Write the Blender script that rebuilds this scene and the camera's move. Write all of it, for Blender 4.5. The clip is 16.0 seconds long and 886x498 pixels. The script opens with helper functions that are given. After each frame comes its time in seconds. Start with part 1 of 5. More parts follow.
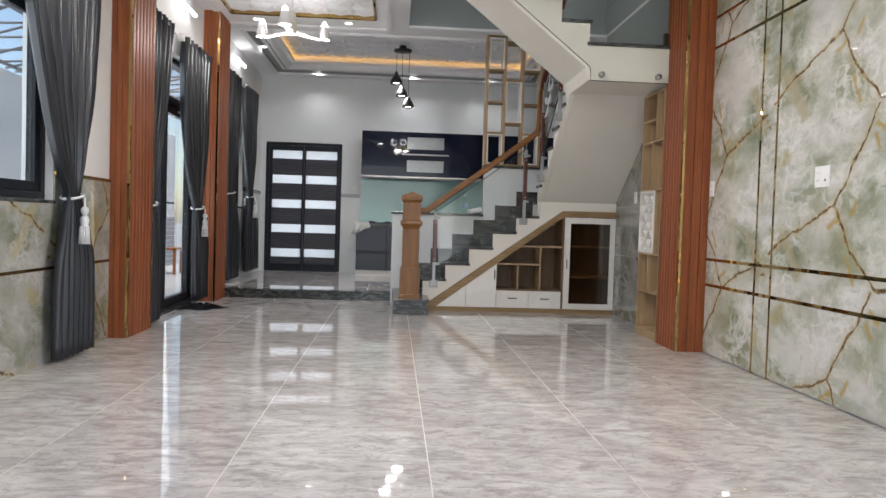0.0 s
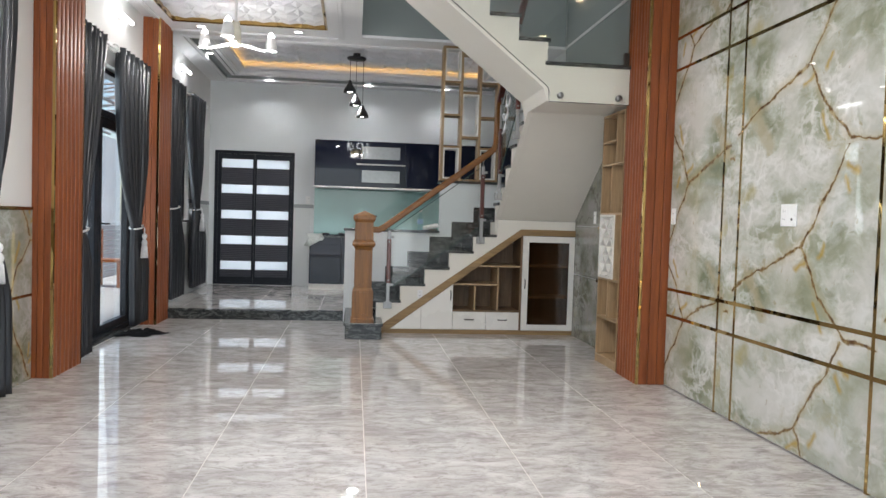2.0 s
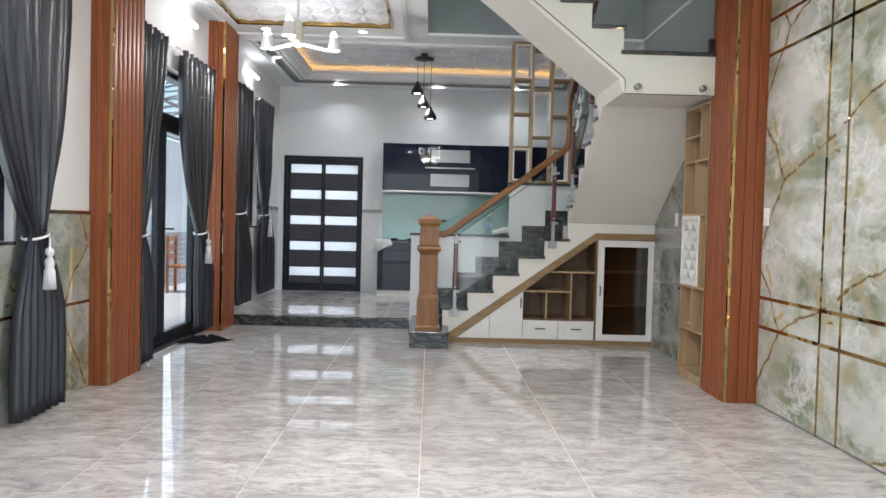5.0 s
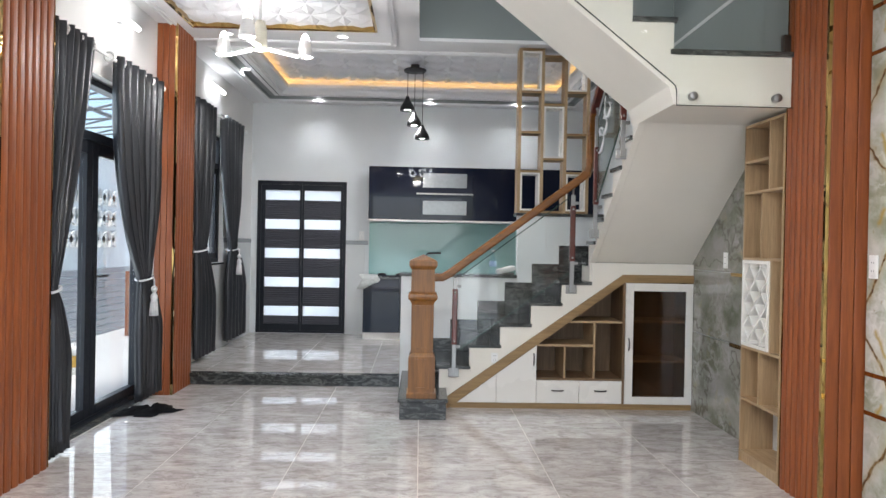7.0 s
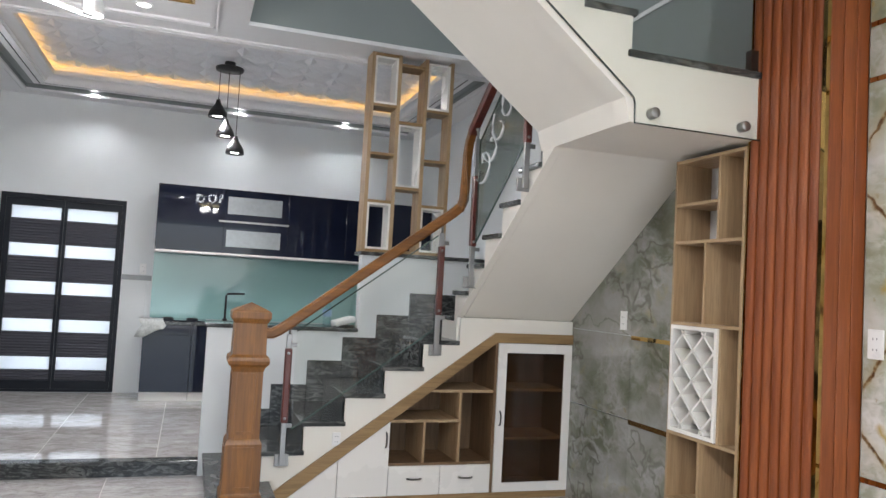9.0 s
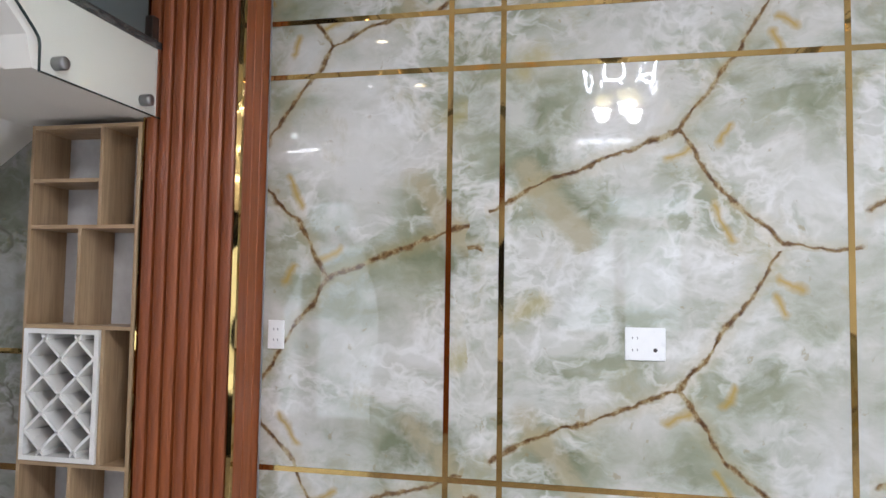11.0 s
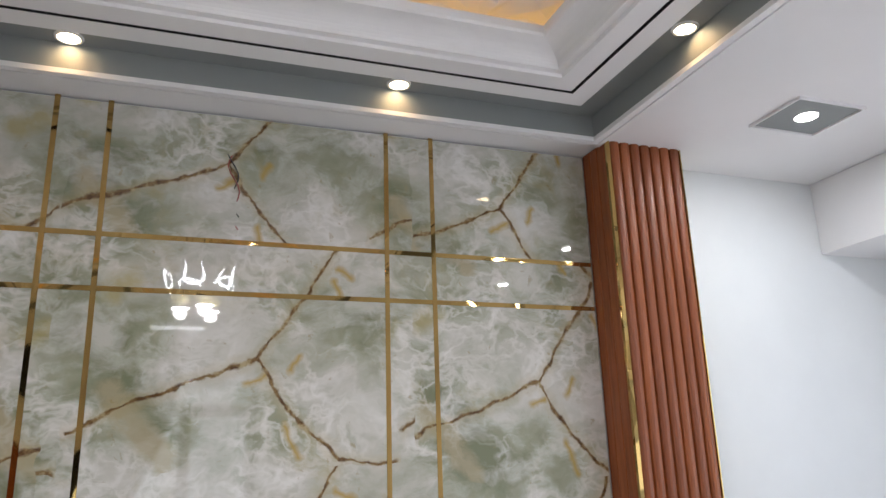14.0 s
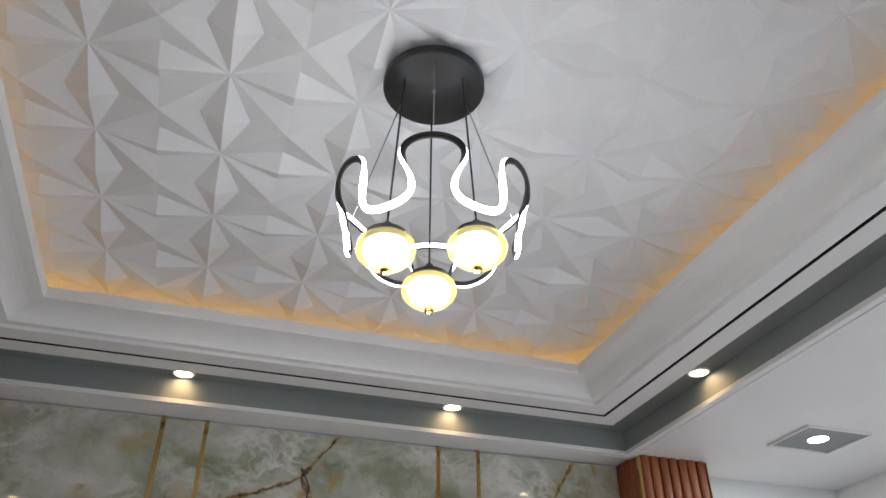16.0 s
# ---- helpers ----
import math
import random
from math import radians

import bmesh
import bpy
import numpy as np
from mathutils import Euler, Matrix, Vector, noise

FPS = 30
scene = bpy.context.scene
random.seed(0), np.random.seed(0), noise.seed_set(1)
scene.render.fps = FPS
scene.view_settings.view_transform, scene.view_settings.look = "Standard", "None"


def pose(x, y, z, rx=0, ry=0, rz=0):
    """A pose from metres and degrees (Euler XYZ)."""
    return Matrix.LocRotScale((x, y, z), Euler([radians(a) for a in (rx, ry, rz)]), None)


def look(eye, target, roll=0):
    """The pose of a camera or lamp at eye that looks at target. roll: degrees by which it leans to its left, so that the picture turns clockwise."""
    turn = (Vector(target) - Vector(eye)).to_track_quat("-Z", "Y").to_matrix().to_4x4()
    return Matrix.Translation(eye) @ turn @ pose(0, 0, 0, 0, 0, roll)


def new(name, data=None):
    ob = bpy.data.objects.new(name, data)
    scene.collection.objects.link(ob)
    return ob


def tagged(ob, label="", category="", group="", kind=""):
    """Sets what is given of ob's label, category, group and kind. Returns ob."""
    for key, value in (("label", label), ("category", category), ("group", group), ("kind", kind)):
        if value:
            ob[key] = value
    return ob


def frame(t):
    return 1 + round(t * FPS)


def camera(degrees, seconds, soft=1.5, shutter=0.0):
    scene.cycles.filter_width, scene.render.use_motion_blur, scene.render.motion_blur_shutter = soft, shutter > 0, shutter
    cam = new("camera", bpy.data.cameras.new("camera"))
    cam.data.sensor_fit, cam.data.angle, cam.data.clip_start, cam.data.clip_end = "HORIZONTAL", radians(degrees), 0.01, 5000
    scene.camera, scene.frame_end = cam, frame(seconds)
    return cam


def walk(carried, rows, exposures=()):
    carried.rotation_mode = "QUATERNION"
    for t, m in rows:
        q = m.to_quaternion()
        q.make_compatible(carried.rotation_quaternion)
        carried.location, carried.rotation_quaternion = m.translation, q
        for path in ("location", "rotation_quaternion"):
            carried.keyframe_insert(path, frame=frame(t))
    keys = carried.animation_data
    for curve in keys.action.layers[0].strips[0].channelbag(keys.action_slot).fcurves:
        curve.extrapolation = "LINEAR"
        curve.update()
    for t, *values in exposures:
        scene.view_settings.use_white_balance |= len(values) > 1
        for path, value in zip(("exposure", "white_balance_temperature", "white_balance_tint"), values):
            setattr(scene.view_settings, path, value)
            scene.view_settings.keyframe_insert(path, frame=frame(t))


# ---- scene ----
cam = camera(61.5, 16.0, soft=1.5)
PATH = [
    (0, (0.06, 0.193, 0.965), (0.193, 2.187, 0.898), 1.8),
    (0.5, (0.058, 0.43, 1.083), (0.103, 2.429, 1.019), 1.0),
    (1, (0.075, 0.523, 1.175), (0.207, 2.516, 1.078), 0.7),
    (1.5, (0.124, 0.507, 1.21), (0.336, 2.492, 1.095), 2.3),
    (2, (0.142, 0.496, 1.222), (0.38, 2.48, 1.146), 1.8),
    (2.5, (0.149, 0.497, 1.223), (0.402, 2.481, 1.182), 1.0),
    (3, (0.159, 0.507, 1.221), (0.416, 2.491, 1.199), 0.7),
    (3.5, (0.179, 0.522, 1.189), (0.403, 2.509, 1.158), 1.0),
    (4, (0.212, 0.55, 1.126), (0.343, 2.545, 1.062), 1.6),
    (4.2, (0.217, 0.577, 1.118), (0.301, 2.574, 1.041), 1.8),
    (6.3, (0.287, 1.658, 1.366), (0.308, 3.658, 1.351), 1.4),
    (6.5, (0.257, 1.798, 1.367), (0.292, 3.798, 1.357), 1.4),
    (7, (0.218, 2.156, 1.384), (0.278, 4.155, 1.371), 1.1),
    (7.5, (0.215, 2.554, 1.398), (0.278, 4.553, 1.416), 1.8),
    (8, (0.108, 2.91, 1.395), (0.211, 4.906, 1.447), 2.5),
    (8.2, (0.061, 3.049, 1.429), (0.211, 5.042, 1.487), 2.4),
    (10.3, (-0.3, 4.332, 1.442), (1.361, 5.43, 1.632), 3.0),
    (10.5, (-0.309, 4.407, 1.474), (1.458, 5.329, 1.649), 2.3),
    (11, (-0.397, 4.536, 1.486), (1.55, 4.977, 1.61), 0.9),
    (11.5, (-0.471, 4.463, 1.482), (1.525, 4.549, 1.587), 0.6),
    (12, (-0.596, 4.412, 1.489), (1.385, 4.144, 1.548), 0.7),
    (12.5, (-0.662, 4.43, 1.472), (1.25, 3.85, 1.545), 0.4),
    (13, (-0.688, 4.504, 1.485), (1.138, 3.703, 1.636), -0.8),
    (13.5, (-0.724, 4.574, 1.516), (1.064, 3.753, 1.875), -2.3),
    (14, (-0.805, 4.637, 1.679), (1.0, 3.97, 2.224), -1.9),
    (14.5, (-0.942, 4.719, 1.798), (0.825, 4.138, 2.533), 0.1),
    (15, (-1.071, 4.816, 1.748), (0.588, 4.251, 2.711), 0.2),
    (15.5, (-1.306, 4.819, 1.793), (0.318, 4.305, 2.84), 0.5),
    (16, (-1.41, 4.952, 1.838), (0.166, 4.438, 2.957), 0.0),
]
walk(cam, [(t, look(eye, target, roll)) for t, eye, target, roll in PATH],
     [(0, 0.60, 6650, 13), (2.5, 0.74, 6450, 10), (4.2, 0.78, 6400, 10), (6.5, 1.04, 6400, 11), (8.2, 1.07, 6500, 12), (10.5, 0.90, 6050, 13), (11.5, 0.66, 5950, 14),
      (12.0, 0.46, 6150, 14), (12.5, 0.26, 6800, 18), (13.5, 0.12, 6800, 17), (14.0, 0.24, 6450, 14), (14.5, 0.44, 6350, 12), (15.0, 0.26, 6350, 11), (16.0, -0.06, 6450, 11)])

# ---- world, daylight ----
world = bpy.data.worlds.new("sky")
scene.world = world
world.use_nodes = True
wn = world.node_tree
sky = wn.nodes.new("ShaderNodeTexSky")
sky.sky_type = "NISHITA"
sky.sun_disc = False
sky.sun_elevation, sky.sun_rotation = radians(76), radians(153)
wn.nodes["Background"].inputs["Strength"].default_value = 0.15
wn.links.new(sky.outputs[0], wn.nodes["Background"].inputs["Color"])


def lamp(name, kind, m, power, colour=(1, 1, 1), size=0.1, size_y=None, spread=None):
    data = bpy.data.lights.new(name, kind)
    data.energy, data.color = power, colour
    if kind == "AREA":
        data.shape, data.size = ("RECTANGLE", size) if size_y else ("DISK", size)
        if size_y:
            data.size_y = size_y
        if spread:
            data.spread = radians(spread)
    ob = new(name, data)
    ob.matrix_world = m
    return ob


sun = lamp("sun", "SUN", look((1, -2, 9), (0, 0, 0)), 3.2, (1, 0.97, 0.93))
sun.data.angle = radians(10)
DAY = (0.86, 0.94, 1.0)
lamp("daylight_front", "AREA", look((0.1, -0.1, 1.4), (0.1, 4, 1.2)), 29, DAY, 2.6, 2.7)
lamp("daylight_door", "AREA", look((-2.45, 7.9, 1.3), (0, 7.9, 1.2)), 15, DAY, 1.8, 2.4)
lamp("daylight_window", "AREA", look((-2.45, 4.45, 1.8), (0, 4.45, 1.6)), 7, DAY, 1.3, 1.4)
lamp("daylight_kitchen_window", "AREA", look((-2.45, 10.65, 1.85), (0, 10.65, 1.6)), 7, DAY, 0.8, 1.4)
lamp("daylight_back_door", "AREA", look((-1.45, 12.75, 1.2), (-1.45, 9, 1.1)), 7, DAY, 1.1, 1.9)


# ---- materials ----
class Mat:
    """A node material with a Principled shader, and short ways to add nodes."""

    def __init__(self, name, colour=(0.8, 0.8, 0.8), rough=0.5, metal=0.0, **more):
        self.m = bpy.data.materials.new(name)
        self.m.use_nodes = True
        self.t = self.m.node_tree
        self.b = self.t.nodes["Principled BSDF"]
        self.set("Base Color", (*colour, 1))
        self.set("Roughness", rough)
        self.set("Metallic", metal)
        for k, v in more.items():
            self.set(k.replace("_", " "), v)

    def set(self, key, v):
        self.b.inputs[key].default_value = v

    def n(self, kind, **kw):
        node = self.t.nodes.new(kind)
        if "operation" in kw:
            node.operation = kw["operation"]
        if "use_clamp" in kw:
            node.use_clamp = kw["use_clamp"]
        if "data_type" in kw:
            node.data_type, node.blend_type = kw["data_type"], kw["blend_type"]
        return node

    def link(self, a, b):
        self.t.links.new(a, b)

    def math(self, op, a, b=0.0, clamp=False):
        node = self.n("ShaderNodeMath", operation=op, use_clamp=clamp)
        for i, v in enumerate((a, b)):
            if isinstance(v, (int, float)):
                node.inputs[i].default_value = v
            else:
                self.link(v, node.inputs[i])
        return node.outputs[0]

    def vmath(self, op, a, b=None, scale=None):
        node = self.n("ShaderNodeVectorMath", operation=op)
        for i, v in enumerate((a, b)):
            if v is None:
                continue
            if isinstance(v, tuple):
                node.inputs[i].default_value = v
            else:
                self.link(v, node.inputs[i])
        if scale is not None:
            if isinstance(scale, (int, float)):
                node.inputs["Scale"].default_value = scale
            else:
                self.link(scale, node.inputs["Scale"])
        return node.outputs["Value"] if op in ("DOT_PRODUCT", "LENGTH") else node.outputs["Vector"]

    def where(self):
        return self.n("ShaderNodeNewGeometry").outputs["Position"]

    def noise(self, scale, detail=4, rough=0.55, stretch=None, at=None, distort=0.0):
        p = at or self.where()
        if stretch:
            p = self.vmath("MULTIPLY", p, stretch)
        node = self.n("ShaderNodeTexNoise")
        node.inputs["Scale"].default_value, node.inputs["Detail"].default_value = scale, detail
        node.inputs["Roughness"].default_value, node.inputs["Distortion"].default_value = rough, distort
        self.link(p, node.inputs["Vector"])
        return node.outputs["Fac"]

    def ramp(self, fac, *stops):
        node = self.n("ShaderNodeValToRGB")
        while len(node.color_ramp.elements) < len(stops):
            node.color_ramp.elements.new(0.5)
        for e, (pos, c) in zip(node.color_ramp.elements, stops):
            e.position, e.color = pos, (*c, 1) if len(c) == 3 else c
        self.link(fac, node.inputs[0])
        return node.outputs[0]

    def mix(self, fac, a, b, blend="MIX"):
        node = self.n("ShaderNodeMix", data_type="RGBA", blend_type=blend)
        for i, v in ((0, fac), (6, a), (7, b)):
            if isinstance(v, (int, float)):
                node.inputs[i].default_value = v
            elif isinstance(v, tuple):
                node.inputs[i].default_value = (*v, 1)
            else:
                self.link(v, node.inputs[i])
        return node.outputs[2]

    def base(self, c):
        self.link(c, self.b.inputs["Base Color"])
        return self

    def rough(self, fac, lo, hi):
        self.link(self.ramp(fac, (0.25, (lo,) * 3), (0.75, (hi,) * 3)), self.b.inputs["Roughness"])
        return self

    def bump(self, h, strength=0.2, dist=0.01):
        node = self.n("ShaderNodeBump")
        node.inputs["Strength"].default_value, node.inputs["Distance"].default_value = strength, dist
        self.link(h, node.inputs["Height"])
        self.link(node.outputs[0], self.b.inputs["Normal"])
        return self


def paint(name, colour, rough=0.55, dirt=0.04):
    k = Mat(name, colour, rough)
    f = k.noise(1.3, 5)
    g = k.noise(160, 2)
    dark = tuple(c * (1 - 2 * dirt) for c in colour)
    k.base(k.ramp(f, (0.3, dark), (0.7, colour)))
    k.rough(f, rough - 0.05, rough + 0.08)
    k.bump(g, 0.06, 0.002)
    return k.m


def wood(name, dark, light, along="z", rough=0.35, scale=7.0, coat=0.0):
    k = Mat(name, light, rough)
    st = {"z": (1, 1, 0.06), "x": (0.06, 1, 1), "y": (1, 0.06, 1)}[along]
    rnd = k.n("ShaderNodeObjectInfo").outputs["Random"]
    p = k.vmath("ADD", k.where(), k.vmath("SCALE", (3.1, 5.7, 2.3), scale=rnd))
    f = k.noise(scale, 6, 0.6, st, p, 1.2)
    g = k.noise(scale * 9, 4, 0.7, st, p)
    c = k.ramp(f, (0.3, dark), (0.72, light))
    c = k.mix(k.ramp(g, (0.45, (0, 0, 0)), (0.62, (0.4,) * 3)), c, tuple(v * 0.62 for v in dark))
    k.base(c)
    k.rough(g, rough - 0.07, rough + 0.1)
    k.bump(g, 0.12, 0.002)
    if coat:
        k.set("Coat Weight", coat)
        k.set("Coat Roughness", 0.12)
    return k.m


def plain(name, colour, rough=0.4, metal=0.0, var=0.12, scale=25, **more):
    k = Mat(name, colour, rough, metal, **more)
    f = k.noise(scale, 4)
    k.base(k.ramp(f, (0.25, tuple(c * (1 - var) for c in colour)), (0.75, tuple(min(1, c * (1 + var * 0.4)) for c in colour))))
    k.rough(f, max(0.02, rough * 0.8), min(1, rough * 1.25))
    return k.m


def glow(name, colour, power):
    k = Mat(name, colour, 0.5)
    k.set("Emission Color", (*colour, 1))
    k.set("Emission Strength", power)
    return k.m


def glass(name, tint=(0.93, 0.98, 0.96)):
    k = Mat(name, tint, 0.0)
    out = k.t.nodes["Material Output"]
    thin, gloss, mixer = k.n("ShaderNodeBsdfTransparent"), k.n("ShaderNodeBsdfGlossy"), k.n("ShaderNodeMixShader")
    thin.inputs[0].default_value = (*tint, 1)
    gloss.inputs["Roughness"].default_value = 0.01
    edge = k.n("ShaderNodeLayerWeight").outputs["Facing"]
    k.link(k.math("ADD", 0.035, k.math("MULTIPLY", k.math("POWER", edge, 5.0), 0.9)), mixer.inputs[0])
    k.link(thin.outputs[0], mixer.inputs[1])
    k.link(gloss.outputs[0], mixer.inputs[2])
    k.link(mixer.outputs[0], out.inputs[0])
    return k.m


def floor_stone():
    """Polished taupe-grey marble tile: soft drifts, short dark strokes and pale flecks, different from tile to tile."""
    k = Mat("polished_grey_marble", (0.42, 0.39, 0.37), 0.06)
    rnd = k.n("ShaderNodeObjectInfo").outputs["Random"]
    p = k.vmath("ADD", k.where(), k.vmath("SCALE", (7.3, 4.1, 9.2), scale=rnd))
    f = k.noise(2.6, 7, 0.62, (1, 1.5, 1), p, 1.4)
    g = k.noise(6.5, 8, 0.72, (0.75, 1.6, 1), p, 1.1)
    h = k.noise(15, 6, 0.7, (0.6, 1.5, 1), k.vmath("ADD", p, (3.0, 1.0, 5.0)), 0.8)
    c = k.ramp(f, (0.30, (0.44, 0.412, 0.40)), (0.50, (0.58, 0.552, 0.54)), (0.70, (0.71, 0.69, 0.678)))
    c = k.mix(k.ramp(g, (0.38, (0.62,) * 3), (0.53, (0, 0, 0))), c, (0.30, 0.265, 0.25))
    c = k.mix(k.ramp(h, (0.57, (0, 0, 0)), (0.70, (0.5,) * 3)), c, (0.72, 0.705, 0.70))
    # thin dark strokes
    w = k.noise(5.0, 5, 0.6, (0.8, 1.5, 1), k.vmath("ADD", p, (8.0, 2.0, 1.0)), 1.8)
    line = k.math("SUBTRACT", 1.0, k.math("MULTIPLY", k.math("ABSOLUTE", k.math("SUBTRACT", w, 0.5)), 2.0))
    c = k.mix(k.math("MULTIPLY", k.ramp(line, (0.955, (0, 0, 0)), (0.99, (0.5,) * 3)), k.ramp(h, (0.4, (1, 1, 1)), (0.6, (0.1,) * 3))), c, (0.20, 0.165, 0.15))
    k.base(c)
    k.rough(k.noise(3, 4), 0.015, 0.04)
    k.set("Specular IOR Level", 1.0)
    return k.m


VEIN = (
    ((0, 0), (0.277, -0.113)), ((0.277, -0.113), (0.587, -0.217)), ((0.587, -0.217), (0.735, -0.31)),
    ((0, 0), (-0.155, -0.247)), ((-0.155, -0.247), (-0.363, -0.441)), ((-0.363, -0.441), (-0.62, -0.46)),
    ((0, 0), (-0.198, 0.285)), ((-0.198, 0.285), (-0.309, 0.451)), ((-0.309, 0.451), (-0.35, 0.53)),
)
FLECK = (((-0.19, 0.02), (-0.15, -0.05)), ((-0.13, -0.30), (-0.19, -0.43)), ((-0.03, -0.08), (0.05, -0.12)), ((-0.42, 0.38), (-0.36, 0.42)), ((-0.34, 0.36), (-0.37, 0.29)))


def onyx(name, lift=1.0, veins=True):
    """Glossy onyx-look tile: sage and milk clouds, amber patches and brown forked veins that repeat slab by slab."""
    k = Mat(name, (0.5, 0.53, 0.45), 0.05)
    pos = k.where()
    sep = k.n("ShaderNodeSeparateXYZ")
    wob = k.n("ShaderNodeTexNoise")
    wob.inputs["Scale"].default_value, wob.inputs["Detail"].default_value = 7, 6
    k.link(pos, wob.inputs["Vector"])
    q = k.vmath("ADD", pos, k.vmath("SCALE", k.vmath("SUBTRACT", wob.outputs["Color"], (0.5, 0.5, 0.5)), scale=0.075))
    k.link(q, sep.inputs[0])
    y, z = sep.outputs[1], sep.outputs[2]
    # each slab starts its print at another place
    s1, s2 = k.math("GREATER_THAN", y, 3.56), k.math("GREATER_THAN", y, 5.11)
    top = k.math("GREATER_THAN", z, 2.66)
    ny = k.math("ADD", k.math("ADD", 2.91, k.math("MULTIPLY", s1, 1.37)), k.math("MULTIPLY", s2, 1.42))
    nz = k.math("ADD", k.math("ADD", 1.04, k.math("MULTIPLY", s1, 0.10)), k.math("MULTIPLY", s2, 0.41))
    nz = k.math("ADD", nz, k.math("MULTIPLY", top, -0.10))
    ny = k.math("ADD", ny, k.math("MULTIPLY", top, 0.16))
    side = k.math("SUBTRACT", 1.0, k.math("MULTIPLY", s2, 2.0))
    dy = k.math("MULTIPLY", k.math("SUBTRACT", y, ny), side)
    dy = k.math("SUBTRACT", k.math("FLOORED_MODULO", k.math("ADD", dy, 0.64), 1.4), 0.64)
    dz = k.math("MULTIPLY", k.math("SUBTRACT", z, nz), side)
    dz = k.math("SUBTRACT", k.math("FLOORED_MODULO", k.math("ADD", dz, 0.465), 0.995), 0.465)
    flat = k.n("ShaderNodeCombineXYZ")
    k.link(dy, flat.inputs[0])
    k.link(dz, flat.inputs[1])
    p = pos
    for scale, amount in ((3.0, 0.16), (9.0, 0.07)):
        warp = k.n("ShaderNodeTexNoise")
        warp.inputs["Scale"].default_value, warp.inputs["Detail"].default_value = scale, 3
        k.link(p, warp.inputs["Vector"])
        p = k.vmath("ADD", p, k.vmath("SCALE", k.vmath("SUBTRACT", warp.outputs["Color"], (0.5, 0.5, 0.5)), scale=amount))

    def ridge(scale, at, lo, hi, top_value):
        g = k.noise(scale, 4, 0.55, (1, 0.85, 1.3), k.vmath("ADD", p, at))
        w = k.math("SUBTRACT", 1.0, k.math("MULTIPLY", k.math("ABSOLUTE", k.math("SUBTRACT", g, 0.5)), 2.0))
        return k.ramp(w, (lo, (0, 0, 0)), (hi, (top_value,) * 3))

    def near(a, b, wide):
        """1 on the line from a to b, fading to 0 at the given width."""
        pa = k.vmath("SUBTRACT", flat.outputs[0], (*a, 0.0))
        ba = (b[0] - a[0], b[1] - a[1], 0.0)
        t = k.math("DIVIDE", k.vmath("DOT_PRODUCT", pa, ba), ba[0] ** 2 + ba[1] ** 2, True)
        e = k.vmath("LENGTH", k.vmath("SUBTRACT", pa, k.vmath("SCALE", ba, scale=t)))
        return k.math("SUBTRACT", 1.0, k.math("DIVIDE", e, wide), True) if wide else e

    f = k.noise(2.0, 7, 0.58, (1, 0.85, 1.35), p)
    f = k.math("SUBTRACT", f, k.math("MULTIPLY", near((0.54, -0.08), (0.40, -0.28), 0.24), 0.17))
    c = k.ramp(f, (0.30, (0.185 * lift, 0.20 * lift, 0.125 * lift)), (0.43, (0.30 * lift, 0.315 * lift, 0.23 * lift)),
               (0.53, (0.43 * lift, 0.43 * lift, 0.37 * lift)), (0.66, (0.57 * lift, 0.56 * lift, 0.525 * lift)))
    # broad milky veils and fine lace
    veil = k.ramp(k.noise(3.4, 6, 0.6, (1, 0.8, 1.5), k.vmath("ADD", p, (5.0, 9.0, 2.0))), (0.49, (0, 0, 0)), (0.64, (0.66,) * 3))
    c = k.mix(veil, c, (0.61 * lift, 0.605 * lift, 0.575 * lift))
    mask = k.ramp(k.noise(2.3, 4, 0.55, None, k.vmath("ADD", p, (3.0, 8.0, 1.0))), (0.44, (0.03,) * 3), (0.60, (1, 1, 1)))
    c = k.mix(k.math("MULTIPLY", ridge(3.4, (1.0, 4.0, 0.0), 0.90, 0.99, 0.6), mask), c, (0.71 * lift, 0.70 * lift, 0.675 * lift))
    c = k.mix(k.math("MULTIPLY", ridge(7.0, (6.0, 2.0, 0.0), 0.88, 0.985, 0.5), mask), c, (0.73 * lift, 0.72 * lift, 0.70 * lift))
    # olive blotches, a tan streak across the green and small brown specks
    h = k.noise(3.4, 6, 0.64, None, k.vmath("ADD", p, (11.0, 3.0, 7.0)))
    c = k.mix(k.ramp(h, (0.58, (0, 0, 0)), (0.70, (0.5,) * 3)), c, (0.33, 0.29, 0.14))
    grain = k.noise(22, 5, 0.65)
    if veins:
        patch = k.noise(7, 6, 0.7, None, p)
        streak = k.math("MULTIPLY", near((0.60, -0.13), (0.37, -0.42), 0.11), k.math("MULTIPLY", patch, 1.5), True)
        c = k.mix(k.ramp(streak, (0.28, (0, 0, 0)), (0.6, (0.75,) * 3)), c, (0.39, 0.34, 0.225))
        spot = k.math("MULTIPLY", near((0.62, 0.27), (0.54, 0.33), 0.11), k.math("MULTIPLY", patch, 1.6), True)
        c = k.mix(k.ramp(spot, (0.3, (0, 0, 0)), (0.75, (0.6,) * 3)), c, (0.36, 0.30, 0.10))
    s = k.noise(16, 5, 0.6, None, k.vmath("ADD", p, (1.0, 6.0, 4.0)))
    c = k.mix(k.ramp(s, (0.65, (0, 0, 0)), (0.71, (0.45,) * 3)), c, (0.26, 0.19, 0.07))
    if not veins:
        crack = ridge(1.3, (2.0, 7.0, 3.0), 0.975, 0.995, 0.6)
        k.base(k.mix(crack, c, (0.09, 0.085, 0.06)))
        k.rough(k.noise(4, 3), 0.03, 0.06)
        return k.m
    # forked veins with rusty edges, and ochre flecks beside them
    d = fl = None
